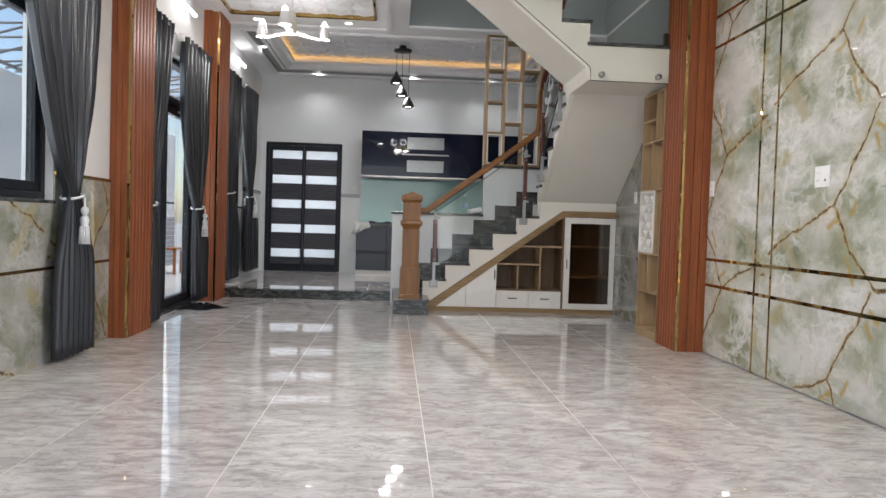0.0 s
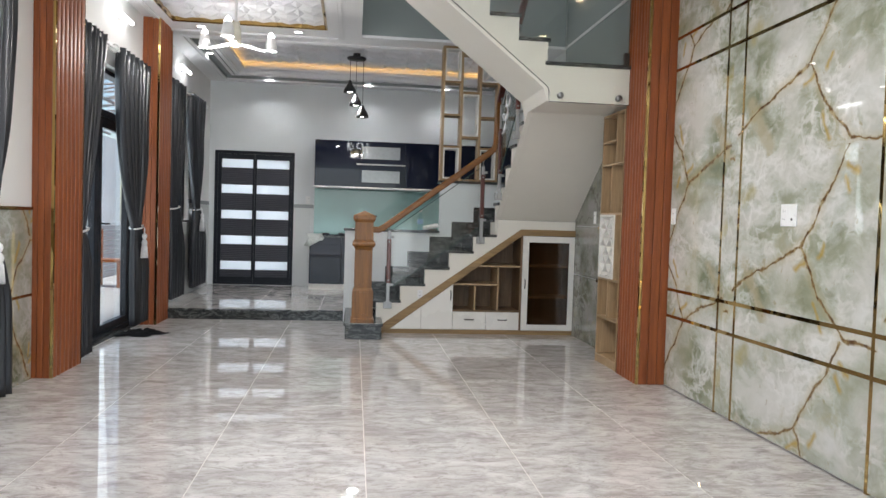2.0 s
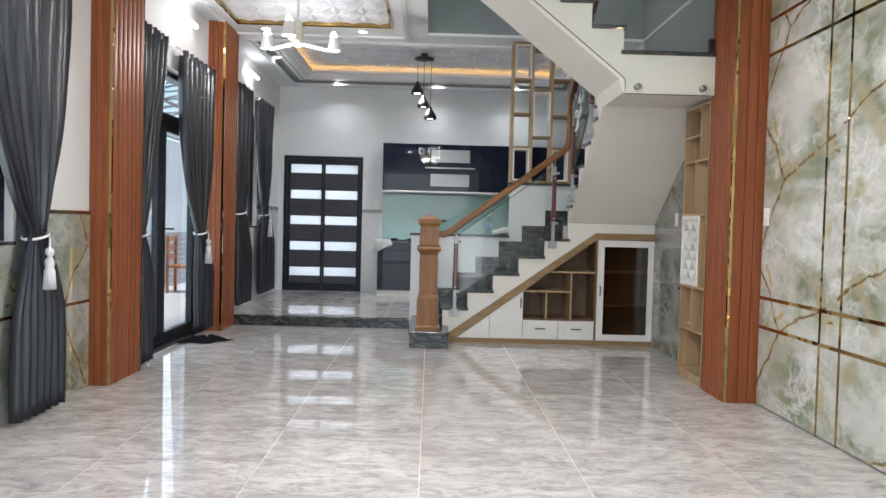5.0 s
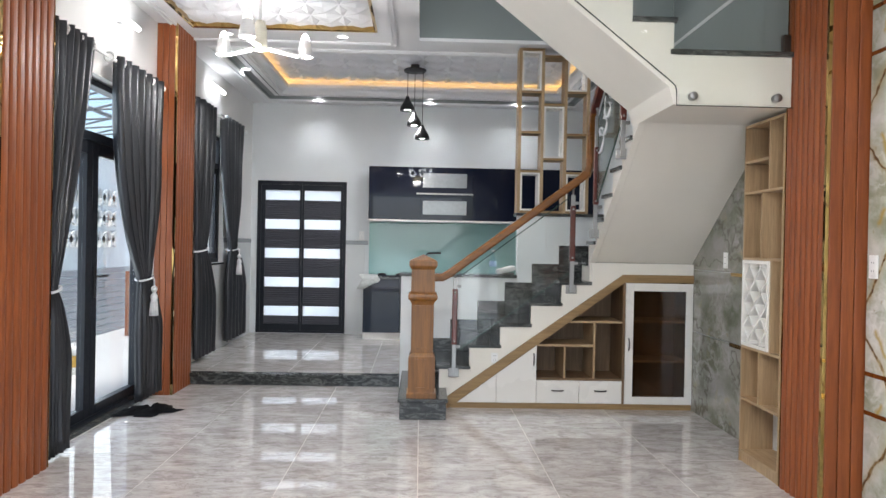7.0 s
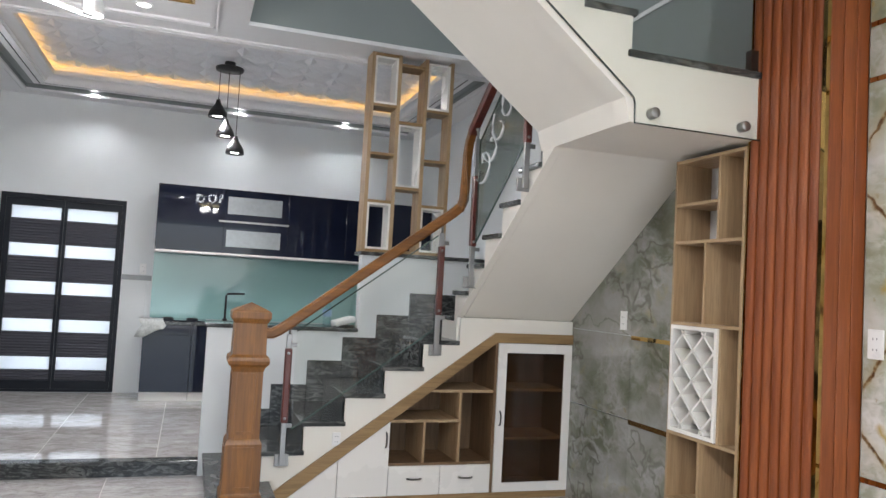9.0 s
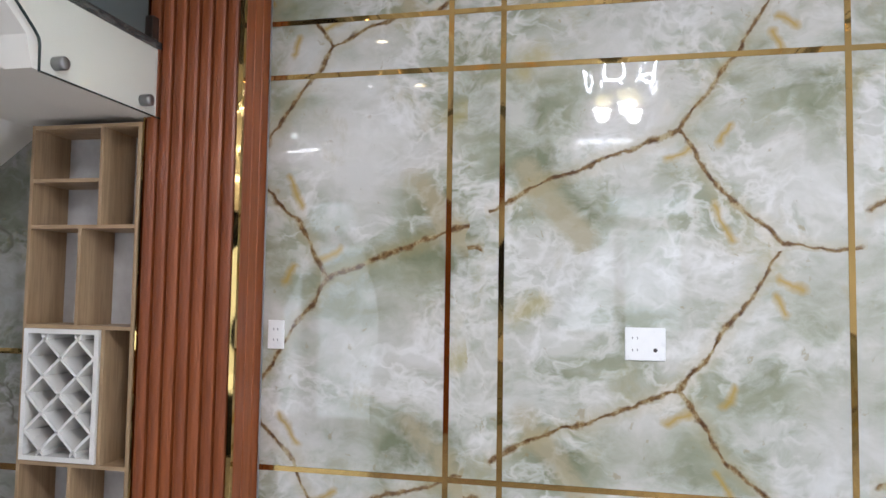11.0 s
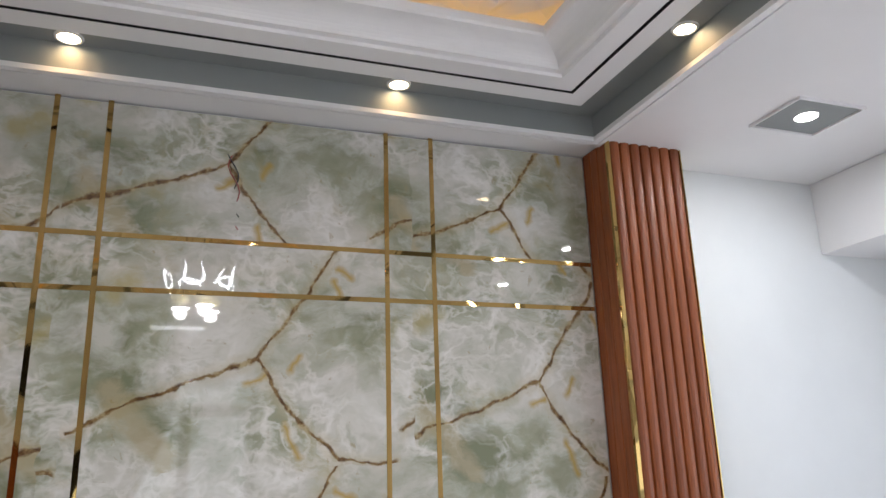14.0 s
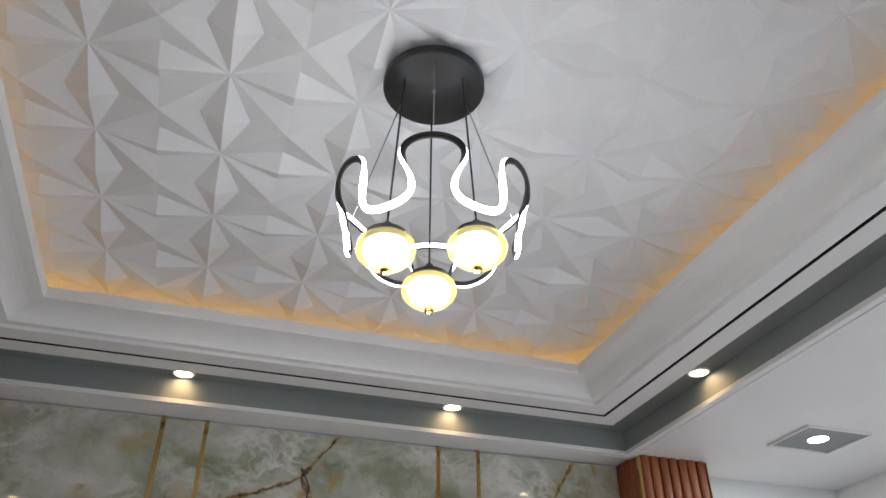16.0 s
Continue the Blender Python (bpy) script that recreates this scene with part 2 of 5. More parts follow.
    for a, b in VEIN + FLECK:
        e = near(a, b, 0)
        if (a, b) in FLECK:
            fl = e if fl is None else k.math("MINIMUM", fl, e)
        else:
            d = e if d is None else k.math("MINIMUM", d, e)
    soft = k.noise(14, 5, 0.65)
    wide = k.math("MULTIPLY", k.math("POWER", soft, 2.0), 0.05)
    line = k.math("SUBTRACT", 1.0, k.math("DIVIDE", d, wide), True)
    halo = k.math("MULTIPLY", k.math("SUBTRACT", 1.0, k.math("DIVIDE", d, k.math("MULTIPLY", grain, 0.11)), True), 0.42)
    c = k.mix(halo, c, (0.40, 0.32, 0.16))
    c = k.mix(k.math("MULTIPLY", k.math("SUBTRACT", 1.0, k.math("DIVIDE", fl, k.math("MULTIPLY", soft, 0.05)), True), 0.9, True), c, (0.40, 0.27, 0.06))
    c = k.mix(k.math("MULTIPLY", line, 1.5, True), c, k.ramp(grain, (0.38, (0.09, 0.045, 0.018)), (0.52, (0.20, 0.125, 0.05)), (0.66, (0.40, 0.33, 0.19))))
    k.base(c)
    k.rough(k.noise(4, 3), 0.012, 0.03)
    k.set("Specular IOR Level", 0.62)
    return k.m


def dark_stone():
    k = Mat("dark_grey_granite", (0.1, 0.1, 0.1), 0.12)
    f = k.noise(6, 8, 0.65, (1, 1, 2.6), None, 2.2)
    g = k.noise(30, 5, 0.7)
    c = k.ramp(f, (0.3, (0.018, 0.02, 0.021)), (0.5, (0.045, 0.048, 0.048)), (0.6, (0.14, 0.145, 0.14)), (0.68, (0.035, 0.038, 0.038)))
    k.base(k.mix(k.ramp(g, (0.5, (0, 0, 0)), (0.7, (0.25,) * 3)), c, (0.18, 0.185, 0.18)))
    k.rough(g, 0.08, 0.2)
    k.set("Specular IOR Level", 0.3)
    return k.m


def satin():
    k = Mat("grey_satin_cloth", (0.13, 0.135, 0.145), 0.42)
    f = k.noise(5, 4, 0.5, (1, 1, 0.15))
    w = k.noise(420, 2, 0.5, (1, 1, 0.2))
    k.base(k.ramp(f, (0.3, (0.015, 0.017, 0.021)), (0.7, (0.034, 0.037, 0.045))))
    k.rough(w, 0.27, 0.38)
    k.set("Metallic", 0.3)
    k.set("Sheen Weight", 0.05)
    k.set("Sheen Roughness", 0.4)
    k.set("Specular IOR Level", 0.7)
    k.bump(w, 0.15, 0.001)
    return k.m


WHITE = paint("white_wall_paint", (0.76, 0.79, 0.80))
WARM_WHITE = paint("warm_white_wall_paint", (0.77, 0.765, 0.755))
CEIL = paint("ceiling_white", (0.80, 0.80, 0.81), 0.5, 0.03)
GREY = paint("grey_ceiling_paint", (0.25, 0.27, 0.27), 0.5)
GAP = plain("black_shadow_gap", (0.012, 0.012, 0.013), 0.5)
PANEL = paint("matt_white_relief", (0.75, 0.76, 0.79), 0.5, 0.03)
FLOOR = floor_stone()
JOINT = plain("pale_grout", (0.66, 0.61, 0.575), 0.6)
ONYX = onyx("onyx_tile")
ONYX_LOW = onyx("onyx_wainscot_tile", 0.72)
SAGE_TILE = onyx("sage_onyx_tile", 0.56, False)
BLUE_TILE = onyx("pale_onyx_tile", 1.08)


def gold():
    """Thin mirror-finished strip, bent a little along its length."""
    k = Mat("polished_gold_trim", (0.50, 0.33, 0.12), 0.04, 1.0)
    k.bump(k.noise(2.6, 0, 0.5), 1.0, 0.035)
    return k.m


GOLD = gold()
BRONZE = Mat("brown_metal_trim", (0.30, 0.17, 0.06), 0.22, 0.9).m
FLUTE = wood("reddish_fluted_wood", (0.19, 0.044, 0.010), (0.33, 0.093, 0.024), "z", 0.4, 6)
NEWEL = wood("honey_oak", (0.14, 0.05, 0.007), (0.28, 0.113, 0.016), "z", 0.36, 9)
RAIL = wood("honey_oak_rail", (0.14, 0.05, 0.007), (0.28, 0.11, 0.016), "x", 0.36, 9)
DARKRED = wood("dark_red_wood", (0.07, 0.012, 0.008), (0.16, 0.028, 0.016), "z", 0.3, 9, 0.4)
OAK = wood("pale_oak_laminate", (0.33, 0.21, 0.11), (0.50, 0.36, 0.21), "z", 0.42, 9)
OAKX = wood("pale_oak_laminate_flat", (0.33, 0.21, 0.11), (0.50, 0.36, 0.21), "y", 0.42, 9)
BAND = wood("brown_oak_band", (0.24, 0.145, 0.06), (0.36, 0.235, 0.11), "x", 0.42, 9)
INSIDE = wood("walnut_inside", (0.13, 0.075, 0.036), (0.23, 0.14, 0.075), "z", 0.45, 8)
STONE = dark_stone()
CLOTH = satin()
ALU = plain("dark_slate_aluminium", (0.014, 0.017, 0.024), 0.42, 0.0, 0.15, 40, Specular_IOR_Level=0.25)
NAVY = plain("navy_gloss_lacquer", (0.008, 0.011, 0.024), 0.025, 0.0, 0.1, 3, Specular_IOR_Level=0.25)
CHROME = Mat("brushed_steel", (0.33, 0.33, 0.325), 0.42, 1.0).m
DARKMETAL = Mat("dark_metal", (0.09, 0.085, 0.08), 0.3, 0.9).m
LACQUER = paint("white_lacquer", (0.82, 0.80, 0.76), 0.25, 0.02)
CREAM = paint("cream_stair_plaster", (0.81, 0.78, 0.71), 0.45)
PLASTIC = plain("white_plastic", (0.83, 0.83, 0.82), 0.3, 0, 0.04)
BLACK = plain("black_matt", (0.014, 0.014, 0.016), 0.42)
CORD = plain("white_cord", (0.72, 0.72, 0.73), 0.6)
GLASS = glass("clear_glass", (0.97, 0.99, 0.98))
STAIRGLASS = glass("greenish_stair_glass", (0.975, 0.985, 0.975))
SMOKED = glass("brown_tinted_glass", (0.62, 0.52, 0.42))
AQUA = plain("aqua_glass_splashback", (0.33, 0.56, 0.54), 0.06, 0.0, 0.05, 2)
LED = glow("white_led", (1.0, 0.98, 0.95), 10)
LEDSOFT = glow("soft_led_tube", (0.95, 0.98, 1.0), 6)
WARMLED = glow("warm_cove_led", (1.0, 0.57, 0.14), 1.8)
RIBBON_LED = glow("cool_ribbon_led", (0.90, 0.95, 1.0), 27)
WARMSPOT = glow("warm_downlight", (1.0, 0.78, 0.48), 16)


def bowl_glass():
    """Pressed amber glass, lit from within."""
    k = Mat("amber_bowl_glass", (0.80, 0.70, 0.22), 0.12)
    k.set("Emission Color", (1.0, 0.87, 0.45, 1))
    k.set("Emission Strength", 0.5)
    k.bump(k.noise(90, 2), 0.4, 0.004)
    clear, both = k.n("ShaderNodeBsdfTransparent"), k.n("ShaderNodeMixShader")
    clear.inputs[0].default_value = (1.0, 0.96, 0.80, 1)
    both.inputs[0].default_value = 0.55
    k.link(k.b.outputs[0], both.inputs[1])
    k.link(clear.outputs[0], both.inputs[2])
    k.link(both.outputs[0], k.t.nodes["Material Output"].inputs[0])
    return k.m


BOWL = bowl_glass()
BULB = glow("bowl_core", (1.0, 0.95, 0.80), 4.5)


# ---- mesh helpers ----
def box(bm, x0, x1, y0, y1, z0, z1, mat=0, bev=0.0):
    vs = [bm.verts.new((x, y, z)) for z in (z0, z1) for y in (y0, y1) for x in (x0, x1)]
    fs = []
    for q in ((0, 2, 3, 1), (4, 5, 7, 6), (0, 1, 5, 4), (2, 6, 7, 3), (0, 4, 6, 2), (1, 3, 7, 5)):
        f = bm.faces.new([vs[i] for i in q])
        f.material_index = mat
        fs.append(f)
    if bev:
        es = list({e for f in fs for e in f.edges})
        bmesh.ops.bevel(bm, geom=es, offset=bev, segments=2, affect="EDGES", clamp_overlap=True, profile=0.5)
    return bm


def boxes(*dims, bev=0.0):
    bm = bmesh.new()
    for d in dims:
        box(bm, *d, bev=bev)
    return bm


def poly(bm, pts, thick):
    """A flat outline pushed along the vector thick."""
    a = [bm.verts.new(p) for p in pts]
    b = [bm.verts.new(Vector(p) + Vector(thick)) for p in pts]
    n = len(pts)
    bm.faces.new(a)
    bm.faces.new(b[::-1])
    for i in range(n):
        bm.faces.new((a[i], b[i], b[(i + 1) % n], a[(i + 1) % n]))
    bmesh.ops.recalc_face_normals(bm, faces=bm.faces)
    return bm


def lathe(bm, prof, at=(0, 0, 0), n=24, mat=0):
    rings = []
    for r, z in prof:
        if r < 1e-5:
            rings.append([bm.verts.new((at[0], at[1], at[2] + z))])
        else:
            rings.append([bm.verts.new((at[0] + r * math.cos(2 * math.pi * i / n), at[1] + r * math.sin(2 * math.pi * i / n), at[2] + z)) for i in range(n)])
    for a, b in zip(rings, rings[1:]):
        for i in range(n):
            j = (i + 1) % n
            ps = [a[i % len(a)], a[j % len(a)], b[j % len(b)], b[i % len(b)]]
            qs = []
            for v in ps:
                if v not in qs:
                    qs.append(v)
            if len(qs) > 2:
                f = bm.faces.new(qs)
                f.smooth, f.material_index = True, mat
    return bm


def tube(bm, pts, r, n=8, flat=1.0):
    """A round or flattened bar along a path."""
    pts = [Vector(p) for p in pts]
    rings = []
    for i, p in enumerate(pts):
        d = (pts[min(i + 1, len(pts) - 1)] - pts[max(i - 1, 0)]).normalized()
        up = Vector((0, 0, 1)) if abs(d.z) < 0.9 else Vector((1, 0, 0))
        s = d.cross(up).normalized()
        u = s.cross(d)
        rings.append([bm.verts.new(p + s * r * math.cos(2 * math.pi * k / n) + u * r * flat * math.sin(2 * math.pi * k / n)) for k in range(n)])
    for a, b in zip(rings, rings[1:]):
        for k in range(n):
            f = bm.faces.new((a[k], a[(k + 1) % n], b[(k + 1) % n], b[k]))
            f.smooth = True
    bm.faces.new(rings[0])
    bm.faces.new(rings[-1][::-1])
    bmesh.ops.recalc_face_normals(bm, faces=bm.faces)
    return bm


def ring(bm, rect, prof, mat=0):
    """A moulding swept round a rectangle: prof holds (inset, height)."""
    x0, x1, y0, y1 = rect
    loops = [[bm.verts.new(p) for p in ((x0 + d, y0 + d, z), (x1 - d, y0 + d, z), (x1 - d, y1 - d, z), (x0 + d, y1 - d, z))] for d, z in prof]
    for a, b in zip(loops, loops[1:]):
        for i in range(4):
            f = bm.faces.new((a[i], b[i], b[(i + 1) % 4], a[(i + 1) % 4]))
            f.material_index = mat
    return bm


def obj(name, bm, mats, parent=None):
    me = bpy.data.meshes.new(name)
    bm.normal_update()
    bm.to_mesh(me)
    bm.free()
    for m in mats if isinstance(mats, (list, tuple)) else [mats]:
        me.materials.append(m)
    ob = new(name, me)
    if parent:
        ob.parent = parent
    return ob


def part(name, bm, mat, parent, label=""):
    ob = obj(name, bm, mat, parent)
    return tagged(ob, label) if label else ob


def thing(name, label, category, group=""):
    return tagged(new(name), label, category, group)


def struct(name, bm, mats, label=""):
    return tagged(obj(name, bm, mats), label, kind="structure")


def grid_plate(bm, xs, ys, z0, z1, solid, mat=0):
    """A slab made of cells, with holes where solid(cell centre) is false."""
    xs, ys = sorted(set(xs)), sorted(set(ys))
    vert = {}

    def v(i, j, z):
        if (i, j, z) not in vert:
            vert[i, j, z] = bm.verts.new((xs[i], ys[j], z))
        return vert[i, j, z]

    on = {(i, j): solid((xs[i] + xs[i + 1]) / 2, (ys[j] + ys[j + 1]) / 2) for i in range(len(xs) - 1) for j in range(len(ys) - 1)}
    for (i, j), s in on.items():
        if not s:
            continue
        bm.faces.new((v(i, j, z0), v(i, j + 1, z0), v(i + 1, j + 1, z0), v(i + 1, j, z0)))
        bm.faces.new((v(i, j, z1), v(i + 1, j, z1), v(i + 1, j + 1, z1), v(i, j + 1, z1)))
        for di, dj, a, b in ((-1, 0, (i, j + 1), (i, j)), (1, 0, (i + 1, j), (i + 1, j + 1)), (0, -1, (i, j), (i + 1, j)), (0, 1, (i + 1, j + 1), (i, j + 1))):
            if not on.get((i + di, j + dj), False):
                bm.faces.new((v(*a, z0), v(*b, z0), v(*b, z1), v(*a, z1)))
    return bm


def wall_along_y(name, x0, x1, y0, y1, z0, z1, holes, mat, label=""):
    """A wall in the yz plane with openings (ya, yb, za, zb) cut through."""
    bm = bmesh.new()
    ys = [y0, y1] + [h[k] for h in holes for k in (0, 1)]
    zs = [z0, z1] + [h[k] for h in holes for k in (2, 3)]
    grid_plate(bm, ys, zs, x0, x1, lambda a, b: not any(h[0] < a < h[1] and h[2] < b < h[3] for h in holes))
    for v in bm.verts:
        v.co = (v.co.z, v.co.x, v.co.y)
    bmesh.ops.recalc_face_normals(bm, faces=bm.faces)
    return struct(name, bm, mat, label)


def wall_along_x(name, y0, y1, x0, x1, z0, z1, holes, mat, label=""):
    bm = bmesh.new()
    xs = [x0, x1] + [h[k] for h in holes for k in (0, 1)]
    zs = [z0, z1] + [h[k] for h in holes for k in (2, 3)]
    grid_plate(bm, xs, zs, y0, y1, lambda a, b: not any(h[0] < a < h[1] and h[2] < b < h[3] for h in holes))
    for v in bm.verts:
        v.co = (v.co.x, v.co.z, v.co.y)
    bmesh.ops.recalc_face_normals(bm, faces=bm.faces)
    return struct(name, bm, mat, label)


# ---- large structure ----
XL, XR, YB, YF, H = -2.14, 2.57, 12.55, 0.16, 3.29
STEP_Y, KZ = 9.33, 0.11
WIN1 = (3.75, 5.16, 1.04, 2.62)
DOOR = (6.86, 8.83, 0.0, 2.56)
WIN2 = (10.18, 11.10, 1.12, 2.60)

floor = struct("floor", boxes((-2.34, 2.77, -3.0, STEP_Y, -0.2, -0.0012)), JOINT, "pale grout bed under polished grey marble tiles")
kitchen_floor = struct("kitchen_floor", boxes((-2.34, 2.77, STEP_Y + 0.02, 12.75, -0.2, KZ - 0.0012)), JOINT, "raised kitchen floor bed under grey marble tiles")
wall_left = wall_along_y("wall_left", -2.34, XL, -0.23, 12.75, -0.2, 4.1, [WIN1, DOOR, WIN2], WARM_WHITE, "white plastered side wall with openings")
wall_right = wall_along_y("wall_right", XR + 0.012, XR + 0.2, -0.23, 12.75, -0.2, 6.4, [], WHITE, "plain white plastered party wall")
wall_back = wall_along_x("wall_back", YB, YB + 0.2, -2.34, XR + 0.2, -0.2, 4.1, [(-2.05, -0.823, 0.115, 2.22)], WHITE, "white plastered kitchen end wall")
wall_front = wall_along_x("wall_front", -0.04, YF, -2.14, XR + 0.012, -0.2, 4.1, [(-1.5, 1.75, -0.3, 2.83)], WHITE, "white front wall with a wide entrance opening")
struct("trim_front_beam", boxes((-2.14, XR + 0.01, YF + 0.002, 0.88, 2.83, H - 0.002)), CEIL, "boxed white beam over the entrance")
struct("ground", boxes((-120, 120, -120, 120, -0.5, -0.21)), plain("concrete_yard", (0.36, 0.36, 0.35), 0.8), "pale concrete ground outside")

# ceiling with tray openings and the stair void
TRAY_A, TRAY_M, TRAY_K = (-2.0, 2.32, 2.61, 6.30), (-1.84, -0.23, 6.75, 8.87), (-1.85, 2.27, 9.62, 12.24)
VOID1, VOID2 = (0.17, 2.57, 6.44, 7.42), (0.17, 2.57, 7.42, 9.17)
HOLES = [TRAY_A, TRAY_M, TRAY_K, VOID1, VOID2]
bm = bmesh.new()
grid_plate(bm, [-2.14, XR + 0.01] + [h[k] for h in HOLES for k in (0, 1)], [YF, YB] + [h[k] for h in HOLES for k in (2, 3)], H, H + 0.03,
           lambda a, b: not any(h[0] < a < h[1] and h[2] < b < h[3] for h in HOLES))
ceiling = struct("ceiling", bm, CEIL, "white plasterboard ceiling with recessed trays")
bm = bmesh.new()
VH = [(0.17, 2.57, 6.44, 9.17)]
grid_plate(bm, [-2.34, XR + 0.2, 0.17, 2.57], [-0.23, 12.75, 6.44, 9.17], 3.9, 4.05, lambda a, b: not any(h[0] < a < h[1] and h[2] < b < h[3] for h in VH))
struct("ceiling_slab", bm, CEIL)
bm = bmesh.new()
box(bm, 0.17, 2.57, 9.17, 9.25, H + 0.031, 6.2)
box(bm, 0.09, 0.17, 6.44, 9.17, H + 0.031, 6.2)
box(bm, 0.09, 2.57, 6.36, 6.438, H + 0.031, 6.2)
struct("wall_stairwell", bm, paint("stairwell_grey", (0.27, 0.305, 0.30)), "grey painted sides of the stair opening")
struct("wall_stairwell_side", boxes((XR + 0.004, XR + 0.0115, 6.52, 9.165, 2.24, 6.2)), paint("stairwell_side_grey", (0.27, 0.305, 0.30)), "grey painted party wall above the stair")
struct("ceiling_stairwell", boxes((-0.2, 2.77, 6.3, 9.3, 6.2, 6.3)), CEIL)


def relief(bm, x0, x1, y0, y1, z, cell, depth):
    """Folded star relief hanging below the plane z."""
    nx, ny = max(1, round((x1 - x0) / cell)), max(1, round((y1 - y0) / cell))
    sx, sy = (x1 - x0) / nx, (y1 - y0) / ny
    for i in range(nx):
        for j in range(ny):
            cx, cy = x0 + (i + 0.5) * sx, y0 + (j + 0.5) * sy
            o = bm.verts.new((cx, cy, z - depth * 0.75))
            cs = [bm.verts.new((cx + sx * a, cy + sy * b, z)) for a, b in ((-0.5, -0.5), (0.5, -0.5), (0.5, 0.5), (-0.5, 0.5))]
            ms = [bm.verts.new((cx + sx * a, cy + sy * b, z - depth)) for a, b in ((0, -0.5), (0.5, 0), (0, 0.5), (-0.5, 0))]
            ps = [bm.verts.new((cx + sx * a, cy + sy * b, z)) for a, b in ((0, -0.3), (0.3, 0), (0, 0.3), (-0.3, 0))]
            for k in range(4):
                a, b, m, p = cs[k], cs[(k + 1) % 4], ms[k], ps[k]
                bm.faces.new((a, p, m))
                bm.faces.new((m, p, b))
                bm.faces.new((a, o, p))
                bm.faces.new((p, o, b))
    return bm


def tray(rect, s, ch, fr, lip, top, cell, depth):
    """Recessed ceiling tray: beaded edge, grey channel, black shadow gap, cove lip, warm light line and relief panel."""
    bm = bmesh.new()
    ring(bm, rect, [(-0.07, H), (-0.07, H - 0.016), (-0.045, H - 0.016), (-0.045, H - 0.006), (-0.03, H - 0.006), (-0.03, H - 0.02), (0.004, H - 0.02), (0.004, H + 0.004)], 0)
    ring(bm, rect, [(0.004, H + 0.004), (0.004, ch), (0.17 * s, ch)], 1)
    ring(bm, rect, [(0.17 * s, ch), (0.17 * s, fr), (0.275 * s, fr)], 0)
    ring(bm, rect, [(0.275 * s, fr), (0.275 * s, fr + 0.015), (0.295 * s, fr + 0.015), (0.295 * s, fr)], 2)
    cove = [((0.44 + 0.11 * (1 - math.cos(a))) * s, fr + 0.015 + (lip - fr - 0.03) * math.sin(a)) for a in [k * math.pi / 16 for k in range(9)]]
    ring(bm, rect, [(0.295 * s, fr), (0.40 * s, fr), (0.405 * s, fr + 0.015)] + cove + [(0.575 * s, lip - 0.012), (0.58 * s, lip), (0.58 * s, lip + 0.038), (0.56 * s, lip + 0.038), (0.56 * s, lip + 0.018), (0.40 * s, lip + 0.018), (0.40 * s, top)], 0)
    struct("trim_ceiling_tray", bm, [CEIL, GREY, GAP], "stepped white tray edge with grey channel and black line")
    x0, x1, y0, y1 = rect
    d = 0.38 * s
    bm = relief(bmesh.new(), x0 + d, x1 - d, y0 + d, y1 - d, top, cell, depth)
    struct("ceiling_relief_panel", bm, PANEL, "white folded star relief ceiling panel")
    bm = bmesh.new()
    d = 0.41 * s
    ring(bm, rect, [(d, lip + 0.022), (d, lip + 0.031), (d + 0.03, lip + 0.031), (d + 0.03, lip + 0.022), (d, lip + 0.022)])
    tagged(obj("cove_light_strip", bm, WARMLED), "warm amber light strip hidden in the ceiling cove", "light strip")


tray(TRAY_A, 1.0, 3.41, 3.37, 3.465, 3.61, 0.4, 0.040)
tray(TRAY_K, 0.52, 3.335, 3.32, 3.40, 3.515, 0.3, 0.03)

# small tray over the passage: gold frame and relief
bm = relief(bmesh.new(), TRAY_M[0] - 0.02, TRAY_M[1] + 0.02, TRAY_M[2] - 0.02, TRAY_M[3] + 0.02, 3.325, 0.3, 0.028)
struct("ceiling_relief_panel", bm, PANEL, "white folded relief ceiling panel")
bm = ring(bmesh.new(), TRAY_M, [(-0.024, H - 0.001), (-0.024, H - 0.01), (-0.015, H - 0.016), (-0.006, H - 0.012), (0.004, H - 0.006), (0.004, 3.335)])
struct("trim_gold_frame", bm, GOLD, "gilt moulding round the relief panel")
bm = ring(bmesh.new(), (-2.0, -0.07, 6.5, 9.3), [(-0.03, H - 0.001), (-0.03, H - 0.018), (-0.012, H - 0.018), (-0.012, H - 0.008), (0.008, H - 0.008), (0.008, H - 0.02), (0.03, H - 0.02), (0.03, H - 0.001)])
struct("trim_ceiling_bead", bm, CEIL)


# ---- stair ----
def bar(bm, pts, w, h):
    """A rail of rounded section w by h along a path."""
    pts = [Vector(p) for p in pts]
    sec = [(-0.5, -0.3), (-0.38, -0.5), (0.38, -0.5), (0.5, -0.3), (0.5, 0.25), (0.3, 0.5), (-0.3, 0.5), (-0.5, 0.25)]
    rings = []
    for i, p in enumerate(pts):
        d = (pts[min(i + 1, len(pts) - 1)] - pts[max(i - 1, 0)]).normalized()
        s = d.cross(Vector((0, 0, 1)))
        s = s.normalized() if s.length > 0.05 else Vector((0, -1, 0))
        u = s.cross(d)
        rings.append([bm.verts.new(p + s * a * w + u * b * h) for a, b in sec])
    for a, b in zip(rings, rings[1:]):
        for k in range(8):
            bm.faces.new((a[k], a[(k + 1) % 8], b[(k + 1) % 8], b[k]))
    bm.faces.new(rings[0])
    bm.faces.new(rings[-1][::-1])
    bmesh.ops.recalc_face_normals(bm, faces=bm.faces)
    return bm


